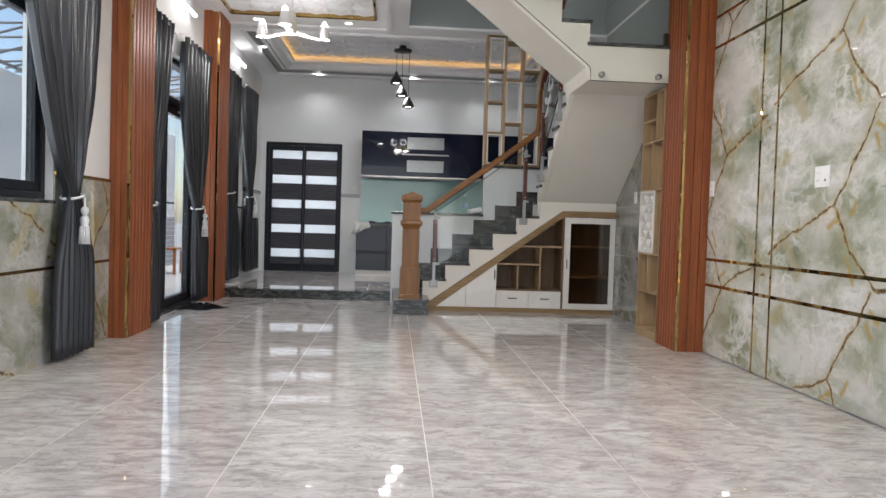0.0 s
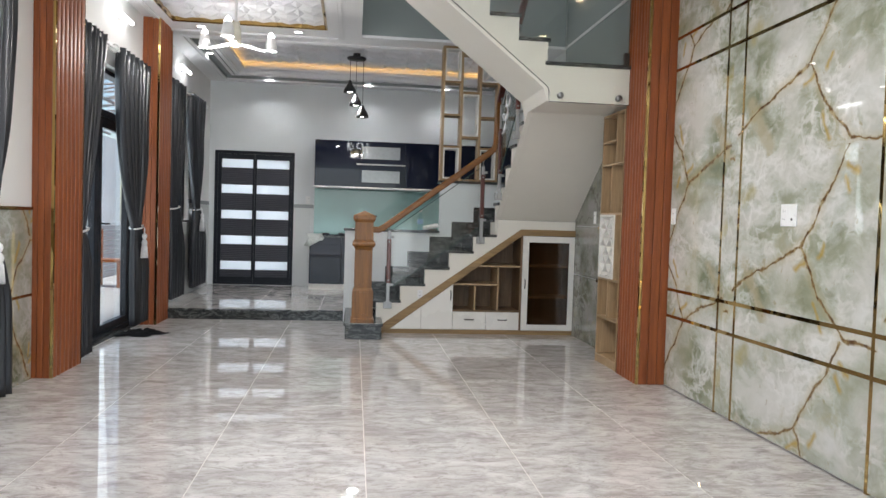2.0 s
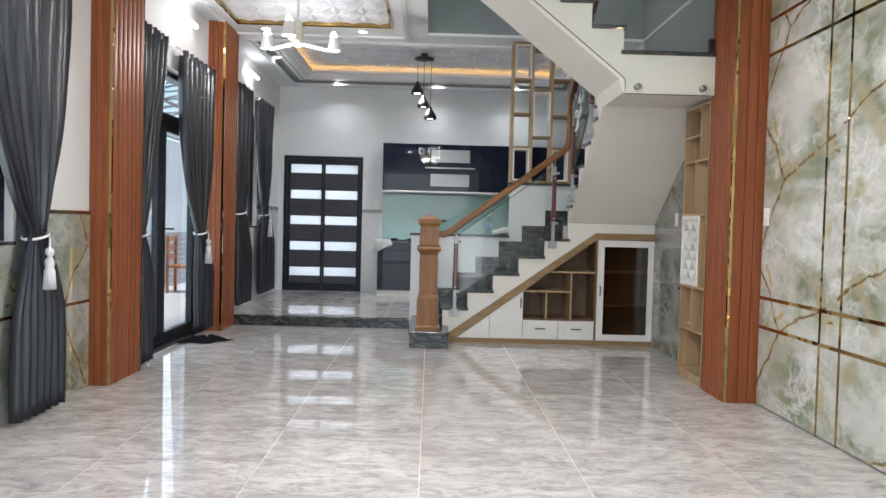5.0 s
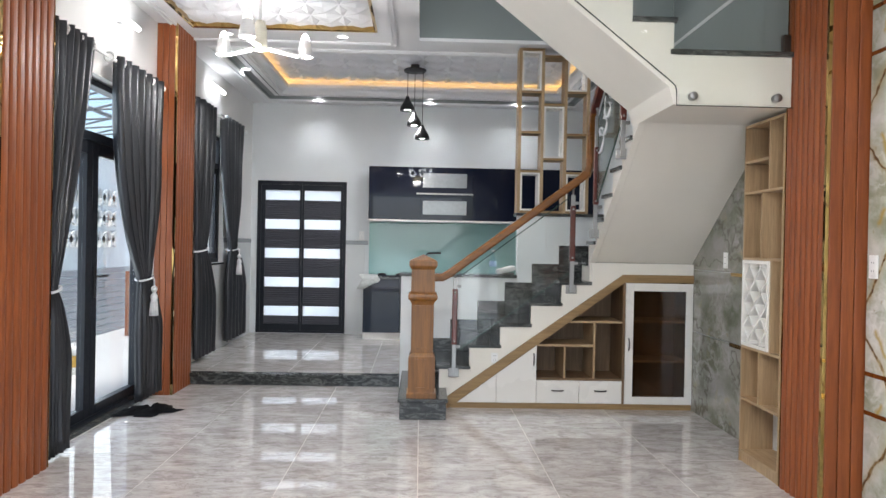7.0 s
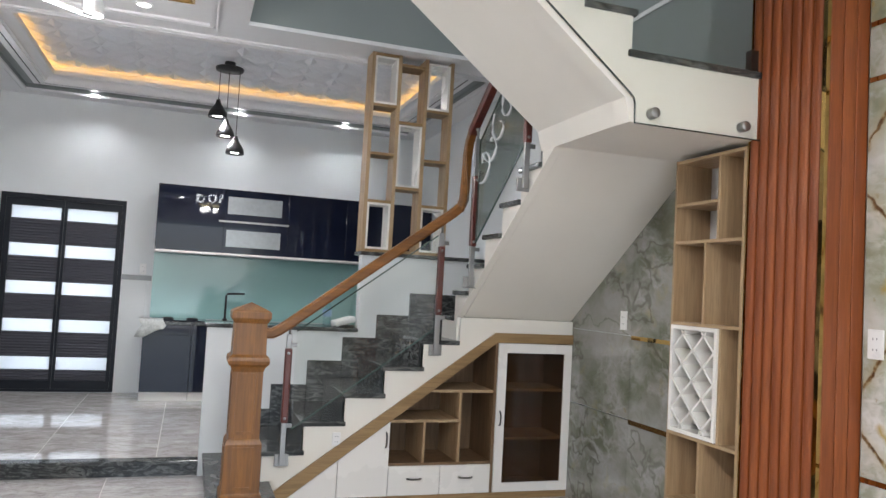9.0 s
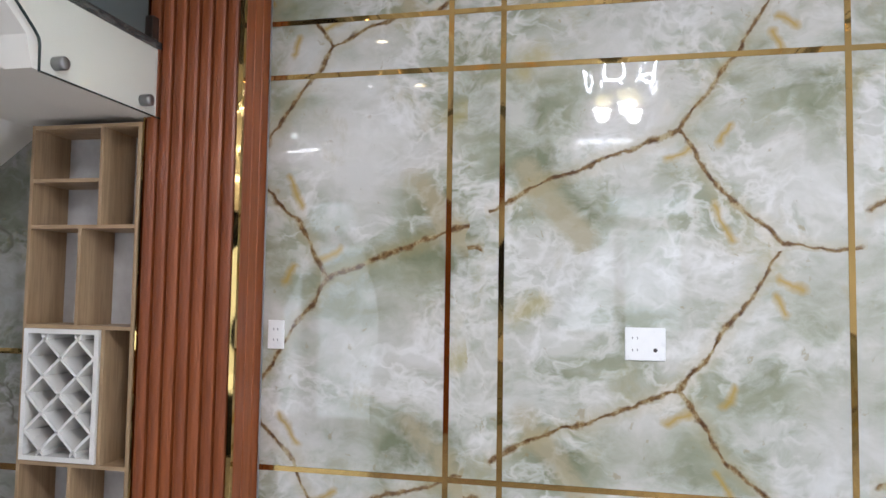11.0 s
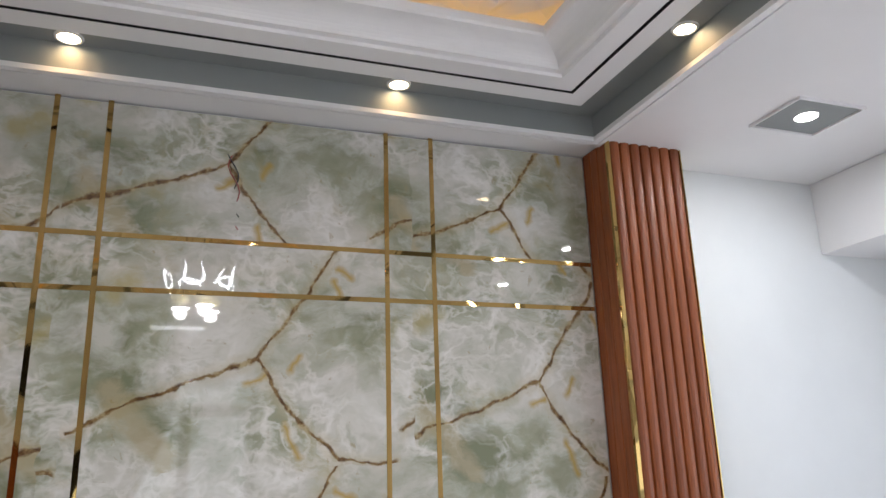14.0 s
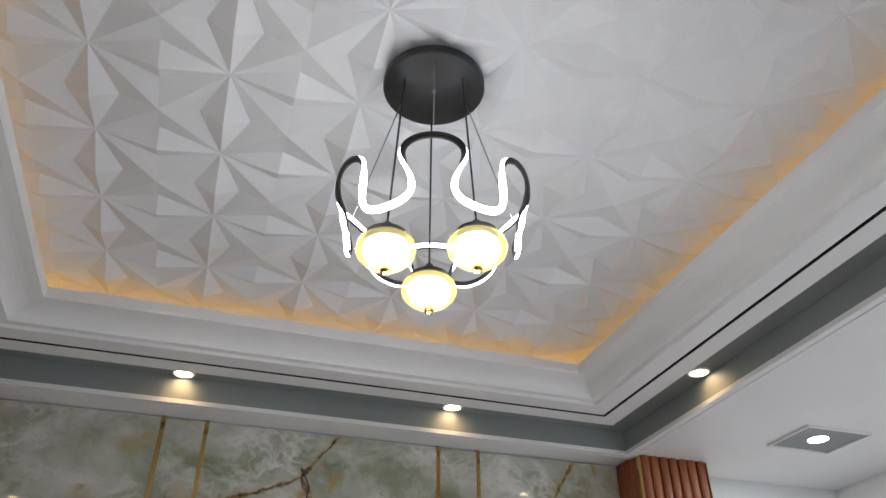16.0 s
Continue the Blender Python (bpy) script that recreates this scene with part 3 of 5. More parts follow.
def stair():
    st = thing("staircase", "turning stair with dark granite treads and cream plaster sides", "staircase")
    z = [0.156 + 0.1826 * k for k in range(20)]
    z[0:6] = [0.175 + 0.1826 * k for k in range(6)]
    nose = [0.39 + 0.2585 * (k - 1) for k in range(7)]
    y0, y1 = 8.46, 9.30
    # plinth of the first step under the newel
    part("base_block", boxes((0.074, 0.44, 8.0, 8.46, 0, 0.135), (0.074, 0.40, 8.46, 9.3, 0, 0.135), bev=0.004), STONE, st, "dark streaked granite block")
    part("base_slab", boxes((0.06, 0.455, 7.985, 9.3, 0.135, 0.165), bev=0.006), STONE, st)
    for k in range(1, 6):
        x2 = nose[k + 1] if k < 5 else 1.672
        part("tread", boxes((nose[k] - 0.02, x2 + 0.01, y0 - 0.015, y1, z[k] - 0.03, z[k]), bev=0.005), STONE, st)
        part("riser", boxes((nose[k], nose[k] + 0.02, y0 + 0.001, y1, z[k - 1] if k > 1 else 0.165, z[k] - 0.03)), STONE, st)
        part("skirting", boxes((nose[k] - 0.133, nose[k + 1] - 0.133, y1 - 0.018, y1 + 0.001, z[k - 1], z[k] + 0.125), bev=0.003), STONE, st)
    part("quarter_landing", boxes((1.684, 2.56, y0 + 0.055, y1, z[5] - 0.03, z[5])), STONE, st)
    part("skirting", boxes((nose[6] - 0.132, 1.95, y1 - 0.018, y1 + 0.001, z[5], z[5] + 0.304), bev=0.003), STONE, st)
    # cream front stringer of the first flight
    pts = [(0.458, 0.0), (0.458, 0.167), (0.395, 0.167), (0.395, z[1] - 0.03)]
    for k in range(2, 6):
        pts += [(nose[k], z[k - 1] - 0.03), (nose[k], z[k] - 0.03)]
    pts += [(1.684, z[5] - 0.03), (1.684, 1.25), (2.556, 1.25), (2.556, 1.12), (1.95, 1.12), (0.47, 0.05), (0.47, 0.0)]
    part("stringer", poly(bmesh.new(), [(x, y0, zz) for x, zz in pts], (0, 0.05, 0)), CREAM, st)
    # second flight, rising towards the entrance along the party wall
    ny = [8.82 - 0.2567 * k for k in range(8)]
    xa, xb = 1.672, 2.57
    for k in range(6, 14):
        n0 = ny[k - 6]
        n1 = n0 - 0.2567 if k < 13 else 6.46
        part("tread", boxes((xa - 0.02, xb, n1, n0 + 0.02, z[k] - 0.03, z[k]), bev=0.005), STONE, st)
        part("riser", boxes((xa + 0.001, xb, n0 - 0.02, n0, z[k - 1], z[k] - 0.03)), STONE, st)
    pts = [(8.51, 1.25), (7.138, 2.225), (6.452, 2.225), (6.452, z[13] - 0.031)]
    for k in range(13, 5, -1):
        pts += [(ny[k - 6], z[k] - 0.031), (ny[k - 6], z[k - 1] - 0.031)]
    pts += [(8.83, 1.0), (8.51, 1.0)]
    part("side_wall", poly(bmesh.new(), [(xa, y, zz) for y, zz in pts], (0.05, 0, 0)), CREAM, st)
    bm = bmesh.new()
    poly(bm, [(xa + 0.052, 8.50, 1.252), (xa + 0.052, 7.138, 2.227), (xa + 0.052, 6.46, 2.227), (xa + 0.052, 6.46, 2.3), (xa + 0.052, 7.16, 2.3), (xa + 0.052, 8.50, 1.34)], (xb - xa - 0.055, 0, 0))
    part("soffit", bm, CREAM, st, "smooth cream sloping underside")
    # third flight, crossing back above the passage
    nx = [1.65 - 0.243 * k for k in range(9)]
    for k in range(14, 20):
        a = nx[k - 14]
        part("tread", boxes((a - 0.243, a + 0.02, 6.388, 7.36, z[k] - 0.03, z[k]), bev=0.005), STONE, st)
        part("riser", boxes((a - 0.02, a, 6.402, 7.36, z[k - 1], z[k] - 0.03)), STONE, st)
    part("landing", boxes((1.632, 2.57, 6.388, 6.6, z[13] - 0.03, z[13] + 0.001), bev=0.005), STONE, st)
    pts = [(2.40, 2.214), (1.655, 2.214), (1.625, 2.318), (0.185, 3.45), (0.185, z[19] - 0.031)]
    for k in range(19, 13, -1):
        pts += [(nx[k - 14], z[k] - 0.031), (nx[k - 14], z[k - 1] - 0.031)]
    pts += [(2.40, z[13] - 0.031)]
    part("front_fascia", poly(bmesh.new(), [(x, 6.40, zz) for x, zz in pts], (0, 0.11, 0)), CREAM, st)
    pts = [(1.70, 2.2265), (1.672, 2.2275), (1.645, 2.332), (0.185, 3.482), (0.185, 3.60), (1.66, 2.44), (1.70, 2.40)]
    part("soffit", poly(bmesh.new(), [(x, 6.511, zz) for x, zz in pts], (0, 0.79, 0)), CREAM, st)
    # glass on the landing, held by steel studs
    pts = [(2.345, 2.205), (1.666, 2.205), (1.664, 2.29), (1.658, 2.315), (1.634, 2.338), (0.4, 3.322), (0.4, 3.98), (2.345, 3.98)]
    g = part("glass_panel", poly(bmesh.new(), [(x, 6.376, zz) for x, zz in pts], (0, 0.01, 0)), STAIRGLASS, st, "clear greenish glass guard")
    rim = plain("dark_glass_edge", (0.03, 0.045, 0.04), 0.15)
    part("edge", bar(bmesh.new(), [(x, 6.381, zz) for x, zz in pts[:6]], 0.011, 0.005), rim, g)
    g.visible_shadow = False
    for x in (1.759, 2.245):
        bm = lathe(bmesh.new(), [(0, 0.05), (0.02, 0.05), (0.024, 0.045), (0.024, 0.0), (0, 0)], n=20)
        bm.transform(pose(x, 6.405, 2.258, 90))
        part("stud", bm, CHROME, st, "round brushed steel stud")
    part("clamp", boxes((2.285, 2.33, 6.392, 6.43, z[13] + 0.001, z[13] + 0.1), bev=0.004), DARKMETAL, st)
    return st


stair()
# walls beside the stair
struct("wall_bar", boxes((0.037, 1.15, 9.302, 9.42, KZ - 0.11, 1.07), (1.15, XR + 0.01, 9.302, 9.42, KZ - 0.11, 1.67)), WHITE, "white half wall between stair and kitchen")
struct("trim_bar_top", boxes((0.02, 1.149, 9.28, 9.62, 1.071, 1.1), bev=0.005), STONE, "dark granite bar top")
struct("trim_ledge_top", boxes((1.13, XR + 0.01, 9.28, 9.52, 1.671, 1.70), bev=0.005), STONE, "dark granite ledge")
# kitchen step edge
bm = bmesh.new()
box(bm, -2.14, 0.06, STEP_Y - 0.02, STEP_Y + 0.1, KZ - 0.03, KZ + 0.001, bev=0.006)
box(bm, -2.14, 0.05, STEP_Y, STEP_Y + 0.03, -0.003, KZ - 0.03)
struct("trim_step_edge", bm, STONE, "streaked dark granite step edge")


def newel():
    ob = thing("newel_post", "square honey oak newel post with moulded cap", "newel post")
    c, w = (0.243, 8.13), 0.105
    prof = [(w + 0.012, 0.165), (w + 0.012, 0.20), (w + 0.002, 0.21), (w, 0.215), (w - 0.003, 0.49), (w - 0.012, 0.51), (w - 0.018, 0.52), (w - 0.02, 0.9), (w - 0.008, 0.93), (w + 0.008, 0.945), (w + 0.012, 0.965), (w + 0.008, 0.985),
            (w - 0.01, 1.0), (w - 0.014, 1.18), (w - 0.002, 1.195), (w + 0.006, 1.21), (w + 0.006, 1.245), (w - 0.006, 1.255), (0.0, 1.30)]
    bm = bmesh.new()
    loops = []
    for r, z in prof:
        if r == 0:
            loops.append([bm.verts.new((*c, z))] * 4)
        else:
            loops.append([bm.verts.new((c[0] + sx * r, c[1] + sy * r, z)) for sx, sy in ((-1, -1), (1, -1), (1, 1), (-1, 1))])
    for a, b in zip(loops, loops[1:]):
        for i in range(4):
            j = (i + 1) % 4
            q = [a[i], a[j], b[j], b[i]]
            bm.faces.new(q if b[i] is not b[j] else q[:3])
    bm.faces.new(loops[0][::-1])
    part("shaft", bm, NEWEL, ob)
    for z0, z1 in ((0.56, 0.88), (0.25, 0.46), (1.03, 1.16)):
        r = w - 0.02 if z0 > 0.5 else w - 0.002
        for sgn in (-1, 1):
            bm = bmesh.new()
            for a, b, d, e in ((-0.06, -0.045, z0, z1), (0.045, 0.06, z0, z1), (-0.06, 0.06, z0 - 0.015, z0), (-0.06, 0.06, z1, z1 + 0.015)):
                box(bm, c[0] + a, c[0] + b, c[1] + sgn * r - 0.004, c[1] + sgn * r + 0.004, d, e)
            part("panel_moulding", bm, NEWEL, ob)
            bm = bmesh.new()
            for a, b, d, e in ((-0.06, -0.045, z0, z1), (0.045, 0.06, z0, z1), (-0.06, 0.06, z0 - 0.015, z0), (-0.06, 0.06, z1, z1 + 0.015)):
                box(bm, c[0] + sgn * r - 0.004, c[0] + sgn * r + 0.004, c[1] + a, c[1] + b, d, e)
            part("panel_moulding", bm, NEWEL, ob)
    return ob


newel()


def balustrade():
    ob = thing("stair_railing", "honey oak handrail on steel and red wood posts with glass", "stair railing")
    part("handrail", bar(bmesh.new(), [(0.34, 8.38, 1.105), (0.40, 8.38, 1.105), (0.44, 8.38, 1.125), (0.49, 8.38, 1.16), (1.55, 8.38, 1.955), (1.60, 8.38, 2.0)], 0.06, 0.065), RAIL, ob)
    part("handrail_turn", bar(bmesh.new(), [(1.60, 8.38, 1.98), (1.625, 8.37, 2.06), (1.63, 8.36, 2.36), (1.63, 8.33, 2.45), (1.63, 8.26, 2.53)], 0.055, 0.06), RAIL, ob)
    part("handrail", bar(bmesh.new(), [(1.63, 8.28, 2.51), (1.63, 7.2, 3.29), (1.63, 7.0, 3.42)], 0.06, 0.065), DARKRED, ob)
    for x, y, z in ((0.515, 8.42, 0.28), (1.50, 8.42, 1.0), (1.64, 8.2, 1.47), (1.64, 7.42, 2.03)):
        top = 0.86 if y > 8.3 else 1.02
        p = part("post", boxes((x - 0.017, x + 0.017, y - 0.012, y + 0.012, z, z + top - 0.04), bev=0.003), CHROME, ob, "brushed steel post with a red wood grip")
        part("grip", boxes((x - 0.022, x + 0.022, y - 0.02, y + 0.02, z + 0.26, z + 0.73), bev=0.008), DARKRED, p)
        part("bracket", boxes((x - 0.045, x + 0.045, y + 0.013, y + 0.03, z - 0.015, z + 0.06), bev=0.004), CHROME, p)
        part("pin", lathe(bmesh.new(), [(0, 0), (0.008, 0), (0.008, 0.06), (0.014, 0.065), (0.014, 0.08), (0, 0.08)], (x, y, z + top - 0.05), 12), CHROME, p)
        for zz in (0.74, 0.23):
            part("clip", boxes((x + 0.014, x + 0.05, y - 0.008, y + 0.008, z + zz, z + zz + 0.025), bev=0.003), CHROME, p)
        for zz in (0.29, 0.70):
            bm = lathe(bmesh.new(), [(0, 0), (0.01, 0), (0.008, 0.006), (0, 0.007)], n=12)
            bm.transform(pose(x, y - 0.019, z + zz, 90))
            part("bolt", bm, CHROME, p)
    g = part("glass_pane", poly(bmesh.new(), [(0.56, 8.415, 0.50), (1.47, 8.415, 1.16), (1.47, 8.415, 1.80), (0.56, 8.415, 1.12)], (0, 0.01, 0)), STAIRGLASS, ob, "clear glass pane")
    g.visible_shadow = False
    rim = plain("green_glass_edge", (0.05, 0.085, 0.075), 0.15)
    for a, b in (((0.56, 0.50), (1.47, 1.16)), ((0.56, 1.12), (1.47, 1.80))):
        part("edge", bar(bmesh.new(), [(a[0], 8.414, a[1]), (b[0], 8.414, b[1])], 0.010, 0.008), rim, g)
    g = part("glass_pane", poly(bmesh.new(), [(1.635, 8.15, 1.75), (1.635, 7.46, 2.28), (1.635, 7.46, 2.95), (1.635, 8.15, 2.42)], (0.01, 0, 0)), glass("grey_stair_glass", (0.62, 0.66, 0.64)), ob, "grey glass pane with frosted scrolls")
    for a, b in (((8.15, 1.75), (7.46, 2.28)), ((8.15, 2.42), (7.46, 2.95)), ((8.15, 1.75), (8.15, 2.42)), ((7.46, 2.28), (7.46, 2.95))):
        part("edge", bar(bmesh.new(), [(1.64, *a), (1.64, *b)], 0.011, 0.007), rim, g)
    g.visible_shadow = False
    frost = Mat("frosted_white", (0.75, 0.77, 0.78), 0.6).m
    for k in range(5):
        y0, z0 = 8.05 - 0.12 * k, 2.22 + 0.10 * k
        bm = tube(bmesh.new(), [(1.633, y0 + (0.02 + 0.012 * i) * math.cos(0.5 * i + k), z0 + 0.05 + (0.02 + 0.012 * i) * math.sin(0.5 * i + k)) for i in range(11)], 0.013, 6, 0.3)
        part("scroll", bm, frost, g)
    return ob


balustrade()


# ---- under-stair cabinet ----
def cup_handle(parent, x, z, up=False):
    n = 8
    pts = []
    for i in range(n + 1):
        a = -1 + 2 * i / n
        o = 0.022 * (1 - a ** 4)
        pts.append((x, 8.445 - o, z + 0.05 * a) if up else (x + 0.05 * a, 8.445 - o, z))
    part("handle", tube(bmesh.new(), pts, 0.006, 8), DARKMETAL, parent, "dark metal bow handle")


def understair():
    ob = thing("under_stair_cabinet", "white and brown fitted cabinet under the stair", "cabinet")
    f0, f1 = 8.446, 8.462
    zb = 0.05
    part("plinth", boxes((0.50, 2.555, f0 + 0.01, 8.9, 0.0, 0.045)), BAND, ob, "brown wood plinth")
    bm = bmesh.new()
    poly(bm, [(0.46, f0 - 0.006, 0.0), (0.478, f0 - 0.006, 0.0), (1.962, f0 - 0.006, 1.086), (2.555, f0 - 0.006, 1.09), (2.555, f0 - 0.006, 1.155), (1.948, f0 - 0.006, 1.153), (0.46, f0 - 0.006, 0.093)], (0, 0.03, 0))
    part("band", bm, BAND, ob, "brown oak edge band that follows the stair")

    def line(x):
        return (x - 0.478) * 1.086 / 1.484

    part("side_panel", poly(bmesh.new(), [(0.555, f0, zb), (0.878, f0, zb), (0.878, f0, line(0.878) - 0.004)], (0, 0.018, 0)), LACQUER, ob)
    d = part("door", poly(bmesh.new(), [(0.882, f0, zb), (1.219, f0, zb), (1.219, f0, line(1.219) - 0.004), (0.882, f0, line(0.882) - 0.004)], (0, 0.018, 0)), LACQUER, ob, "white lacquer slanted door")
    cup_handle(d, 1.195, 0.42, True)
    for x0, x1 in ((1.223, 1.584), (1.588, 1.952)):
        d = part("drawer", boxes((x0, x1, f0, f0 + 0.018, zb, 0.243), bev=0.002), LACQUER, ob, "white lacquer drawer front")
        cup_handle(d, (x0 + x1) / 2, 0.16)
    # open shelves
    part("back", poly(bmesh.new(), [(0.9, 8.86, 0.0), (2.555, 8.86, 0.0), (2.555, 8.86, 1.03), (1.80, 8.86, 0.98), (0.9, 8.86, 0.30)], (0, 0.02, 0)), INSIDE, ob, "dark walnut back board")
    part("shelf", boxes((1.21, 1.96, f0 + 0.012, 8.86, 0.246, 0.262)), INSIDE, ob)
    part("upright", boxes((1.952, 1.972, f0 + 0.004, 8.86, zb, 1.085)), INSIDE, ob)
    part("upright", boxes((1.205, 1.219, f0 + 0.02, 8.86, zb, 0.5)), INSIDE, ob)
    for x0, x1, z in ((1.226, 1.712, 0.532), (1.50, 1.95, 0.735)):
        part("shelf", boxes((x0, x1, f0 + 0.006, 8.86, z, z + 0.018)), OAKX, ob, "pale oak shelf")
    part("divider", boxes((1.452, 1.468, f0 + 0.006, 8.86, 0.262, 0.532)), OAK, ob)
    part("divider", boxes((1.704, 1.72, f0 + 0.006, 8.86, 0.262, 0.735)), OAK, ob)
    part("side", boxes((2.54, 2.556, f0 + 0.02, 8.86, 0.045, 1.09)), INSIDE, ob)
    for z in (0.396, 0.74):
        part("shelf", boxes((1.974, 2.54, f0 + 0.06, 8.86, z, z + 0.018)), OAKX, ob, "pale oak shelf")
    d = part("glass_door", boxes((1.976, 2.042, f0, f0 + 0.02, zb, 1.082), (2.494, 2.553, f0, f0 + 0.02, zb, 1.082), (2.042, 2.494, f0, f0 + 0.02, 1.016, 1.082), (2.042, 2.494, f0, f0 + 0.02, zb, 0.113)), LACQUER, ob, "white framed door with brown tinted glass")
    g = part("pane", boxes((2.043, 2.493, f0 + 0.008, f0 + 0.012, 0.114, 1.015)), SMOKED, d)
    g.visible_shadow = False
    cup_handle(d, 2.005, 0.56, True)
    return ob


understair()


# ---- fluted columns ----
def column(name_label, x_wall, x_face, y_gold, y_end):
    """A column boxed in fluted wood: ribs on the long face, boards on the short one, gold corner strips."""
    ob = thing("fluted_column", name_label, "column", "fluted columns")
    s = 1 if x_face > x_wall else -1
    d = 1 if y_end > y_gold else -1
    top = H - 0.002
    lo, hi = sorted((x_wall, x_face - s * 0.022))
    ya, yb = sorted((y_gold + d * 0.022, y_end))
    part("core", boxes((lo, hi, ya, yb, 0, top)), FLUTE, ob)
    n = 7
    w = (abs(y_end - y_gold) - 0.03) / n
    for k in range(n):
        y = y_gold + d * (0.028 + w * (k + 0.5))
        bm = bmesh.new()
        pts = []
        for i in range(7):
            a = math.pi * i / 6
            pts.append((x_face - s * (0.022 - 0.022 * math.sin(a) ** 0.6), y + math.cos(a) * w * 0.46, 0.0))
        poly(bm, pts, (0, 0, top))
        part("rib", bm, FLUTE, ob)
    m = 3
    wx = (abs(x_face - x_wall) - 0.022) / m
    for k in range(m):
        x = x_wall + s * wx * (k + 0.5)
        a, b = sorted((y_gold, y_gold + d * 0.021))
        part("board", boxes((x - wx * 0.47, x + wx * 0.47, a, b, 0, top), bev=0.004), FLUTE, ob)
    a, b = sorted((x_face - s * 0.02, x_face - s * 0.002))
    c, e = sorted((y_gold + d * 0.003, y_gold + d * 0.024))
    part("gold_strip", boxes((a, b, c, e, 0, top)), GOLD, ob, "thin polished gold corner strip")
    c, e = sorted((y_end, y_end + d * 0.006))
    a, b = sorted((x_wall, x_face - s * 0.006))
    part("gold_strip", boxes((a, b, c, e, 0, top)), GOLD, ob, "thin polished gold edge strip")
    return ob


column("reddish fluted wood column with gold strips by the window wall", XL, -1.985, 6.10, 6.68)
column("reddish fluted wood column with gold strips by the side door", XL, -1.958, 8.81, 9.36)
column("reddish fluted wood column with gold strips beside the display shelf", XR, 2.335, 6.0, 6.45)
column("reddish fluted wood column with gold strips near the entrance", XR, 2.325, 2.54, 2.065)


# ---- display shelf with bottle rack ----
def display_shelf():
    ob = thing("display_shelf", "tall narrow pale oak shelf with a white lattice bottle rack", "shelf unit")
    x0, x1, y0, y1, t = 2.34, 2.565, 6.462, 7.0, 0.016
    part("side", boxes((x0, x1, y0, y0 + t, 0, 2.195)), OAK, ob)
    part("side", boxes((x0, x1, y1 - t, y1, 0, 2.195)), OAK, ob)
    part("back", boxes((x1 - 0.006, x1, y0 + t, y1 - t, 0, 2.19)), plain("white_back_board", (0.66, 0.66, 0.66), 0.5), ob, "white back board")
    for z in (0.06, 0.404, 0.745, 1.319, 1.745, 2.178):
        part("shelf", boxes((x0, x1 - 0.006, y0 + t, y1 - t, z, z + t)), OAKX, ob)
    part("kick", boxes((x0 + 0.01, x0 + 0.024, y0 + t, y1 - t, 0, 0.06)), OAK, ob)
    part("shelf", boxes((x0, x1 - 0.006, 6.66, y1 - t, 1.945, 1.961)), OAKX, ob)
    for y, a, b in ((6.65, 1.761, 2.178), (6.74, 1.335, 1.745), (6.605, 0.761, 1.319), (6.74, 0.42, 0.745)):
        part("divider", boxes((x0, x1 - 0.006, y - t / 2, y + t / 2, a, b)), OAK, ob)
    part("rack_back", boxes((x1 - 0.012, x1 - 0.0065, 6.613, y1 - t, 0.762, 1.318)), INSIDE, ob, "dark walnut back board")
    # lattice rack
    a, b, c, d = 6.62, 6.985, 0.765, 1.318
    r = part("bottle_rack", boxes((x0 - 0.008, x0 + 0.2, a, a + 0.02, c, d), (x0 - 0.008, x0 + 0.2, b - 0.02, b, c, d), (x0 - 0.008, x0 + 0.2, a + 0.02, b - 0.02, c, c + 0.02), (x0 - 0.008, x0 + 0.2, a + 0.02, b - 0.02, d - 0.02, d)), LACQUER, ob, "white lacquered lattice bottle rack")
    ya, yb, za, zb = a + 0.02, b - 0.02, c + 0.02, d - 0.02
    step = (yb - ya) / 2
    hh = (zb - za) / 3.3
    for k in range(-3, 4):
        for sgn in (1, -1):
            base = (za + zb) / 2 + k * hh
            slope = sgn * hh / step
            pts = []
            for i in range(41):
                y = ya + (yb - ya) * i / 40
                z = base + slope * (y - (ya + yb) / 2)
                if za <= z <= zb:
                    pts.append((y, z))
            if len(pts) < 4:
                continue
            (p, q), (u, v) = pts[0], pts[-1]
            h = 0.008
            part("lath", poly(bmesh.new(), [(x0 - 0.006, p, q - h), (x0 - 0.006, u, v - h), (x0 - 0.006, u, v + h), (x0 - 0.006, p, q + h)], (0.2, 0, 0)), LACQUER, r)
    return ob


display_shelf()


# ---- open lattice screen on the ledge ----
def screen():
    ob = thing("lattice_screen", "tall open oak lattice screen standing on the granite ledge", "room divider")
    y0, y1 = 9.3, 9.48
    xs = [1.15, 1.368, 1.592, 1.81]
    for x in xs:
        part("post", boxes((x - 0.014, x + 0.014, y0, y1, 1.70, 3.285)), OAK, ob)
    rows = [(3.262, 2.856, 2.468, 2.09, 1.701), (3.2, 2.736, 2.21, 1.701), (2.856, 2.45, 2.08, 1.701)]
    for i, zs in enumerate(rows):
        for z in zs:
            part("shelf", boxes((xs[i] + 0.014, xs[i + 1] - 0.014, y0, y1, z, z + 0.022)), BAND, ob)
    for i, z0, z1 in ((0, 2.88, 3.26), (0, 1.725, 2.09), (1, 2.234, 2.73), (2, 1.725, 2.08), (2, 2.88, 3.26)):
        a, b = xs[i] + 0.015, xs[i + 1] - 0.015
        part("lining", boxes((a, a + 0.016, y0 + 0.006, y1, z0, z1), (b - 0.016, b, y0 + 0.006, y1, z0, z1), (a + 0.016, b - 0.016, y0 + 0.006, y1, z0, z0 + 0.016), (a + 0.016, b - 0.016, y0 + 0.006, y1, z1 - 0.016, z1)), LACQUER, ob, "white inner box lining")
    return ob


screen()


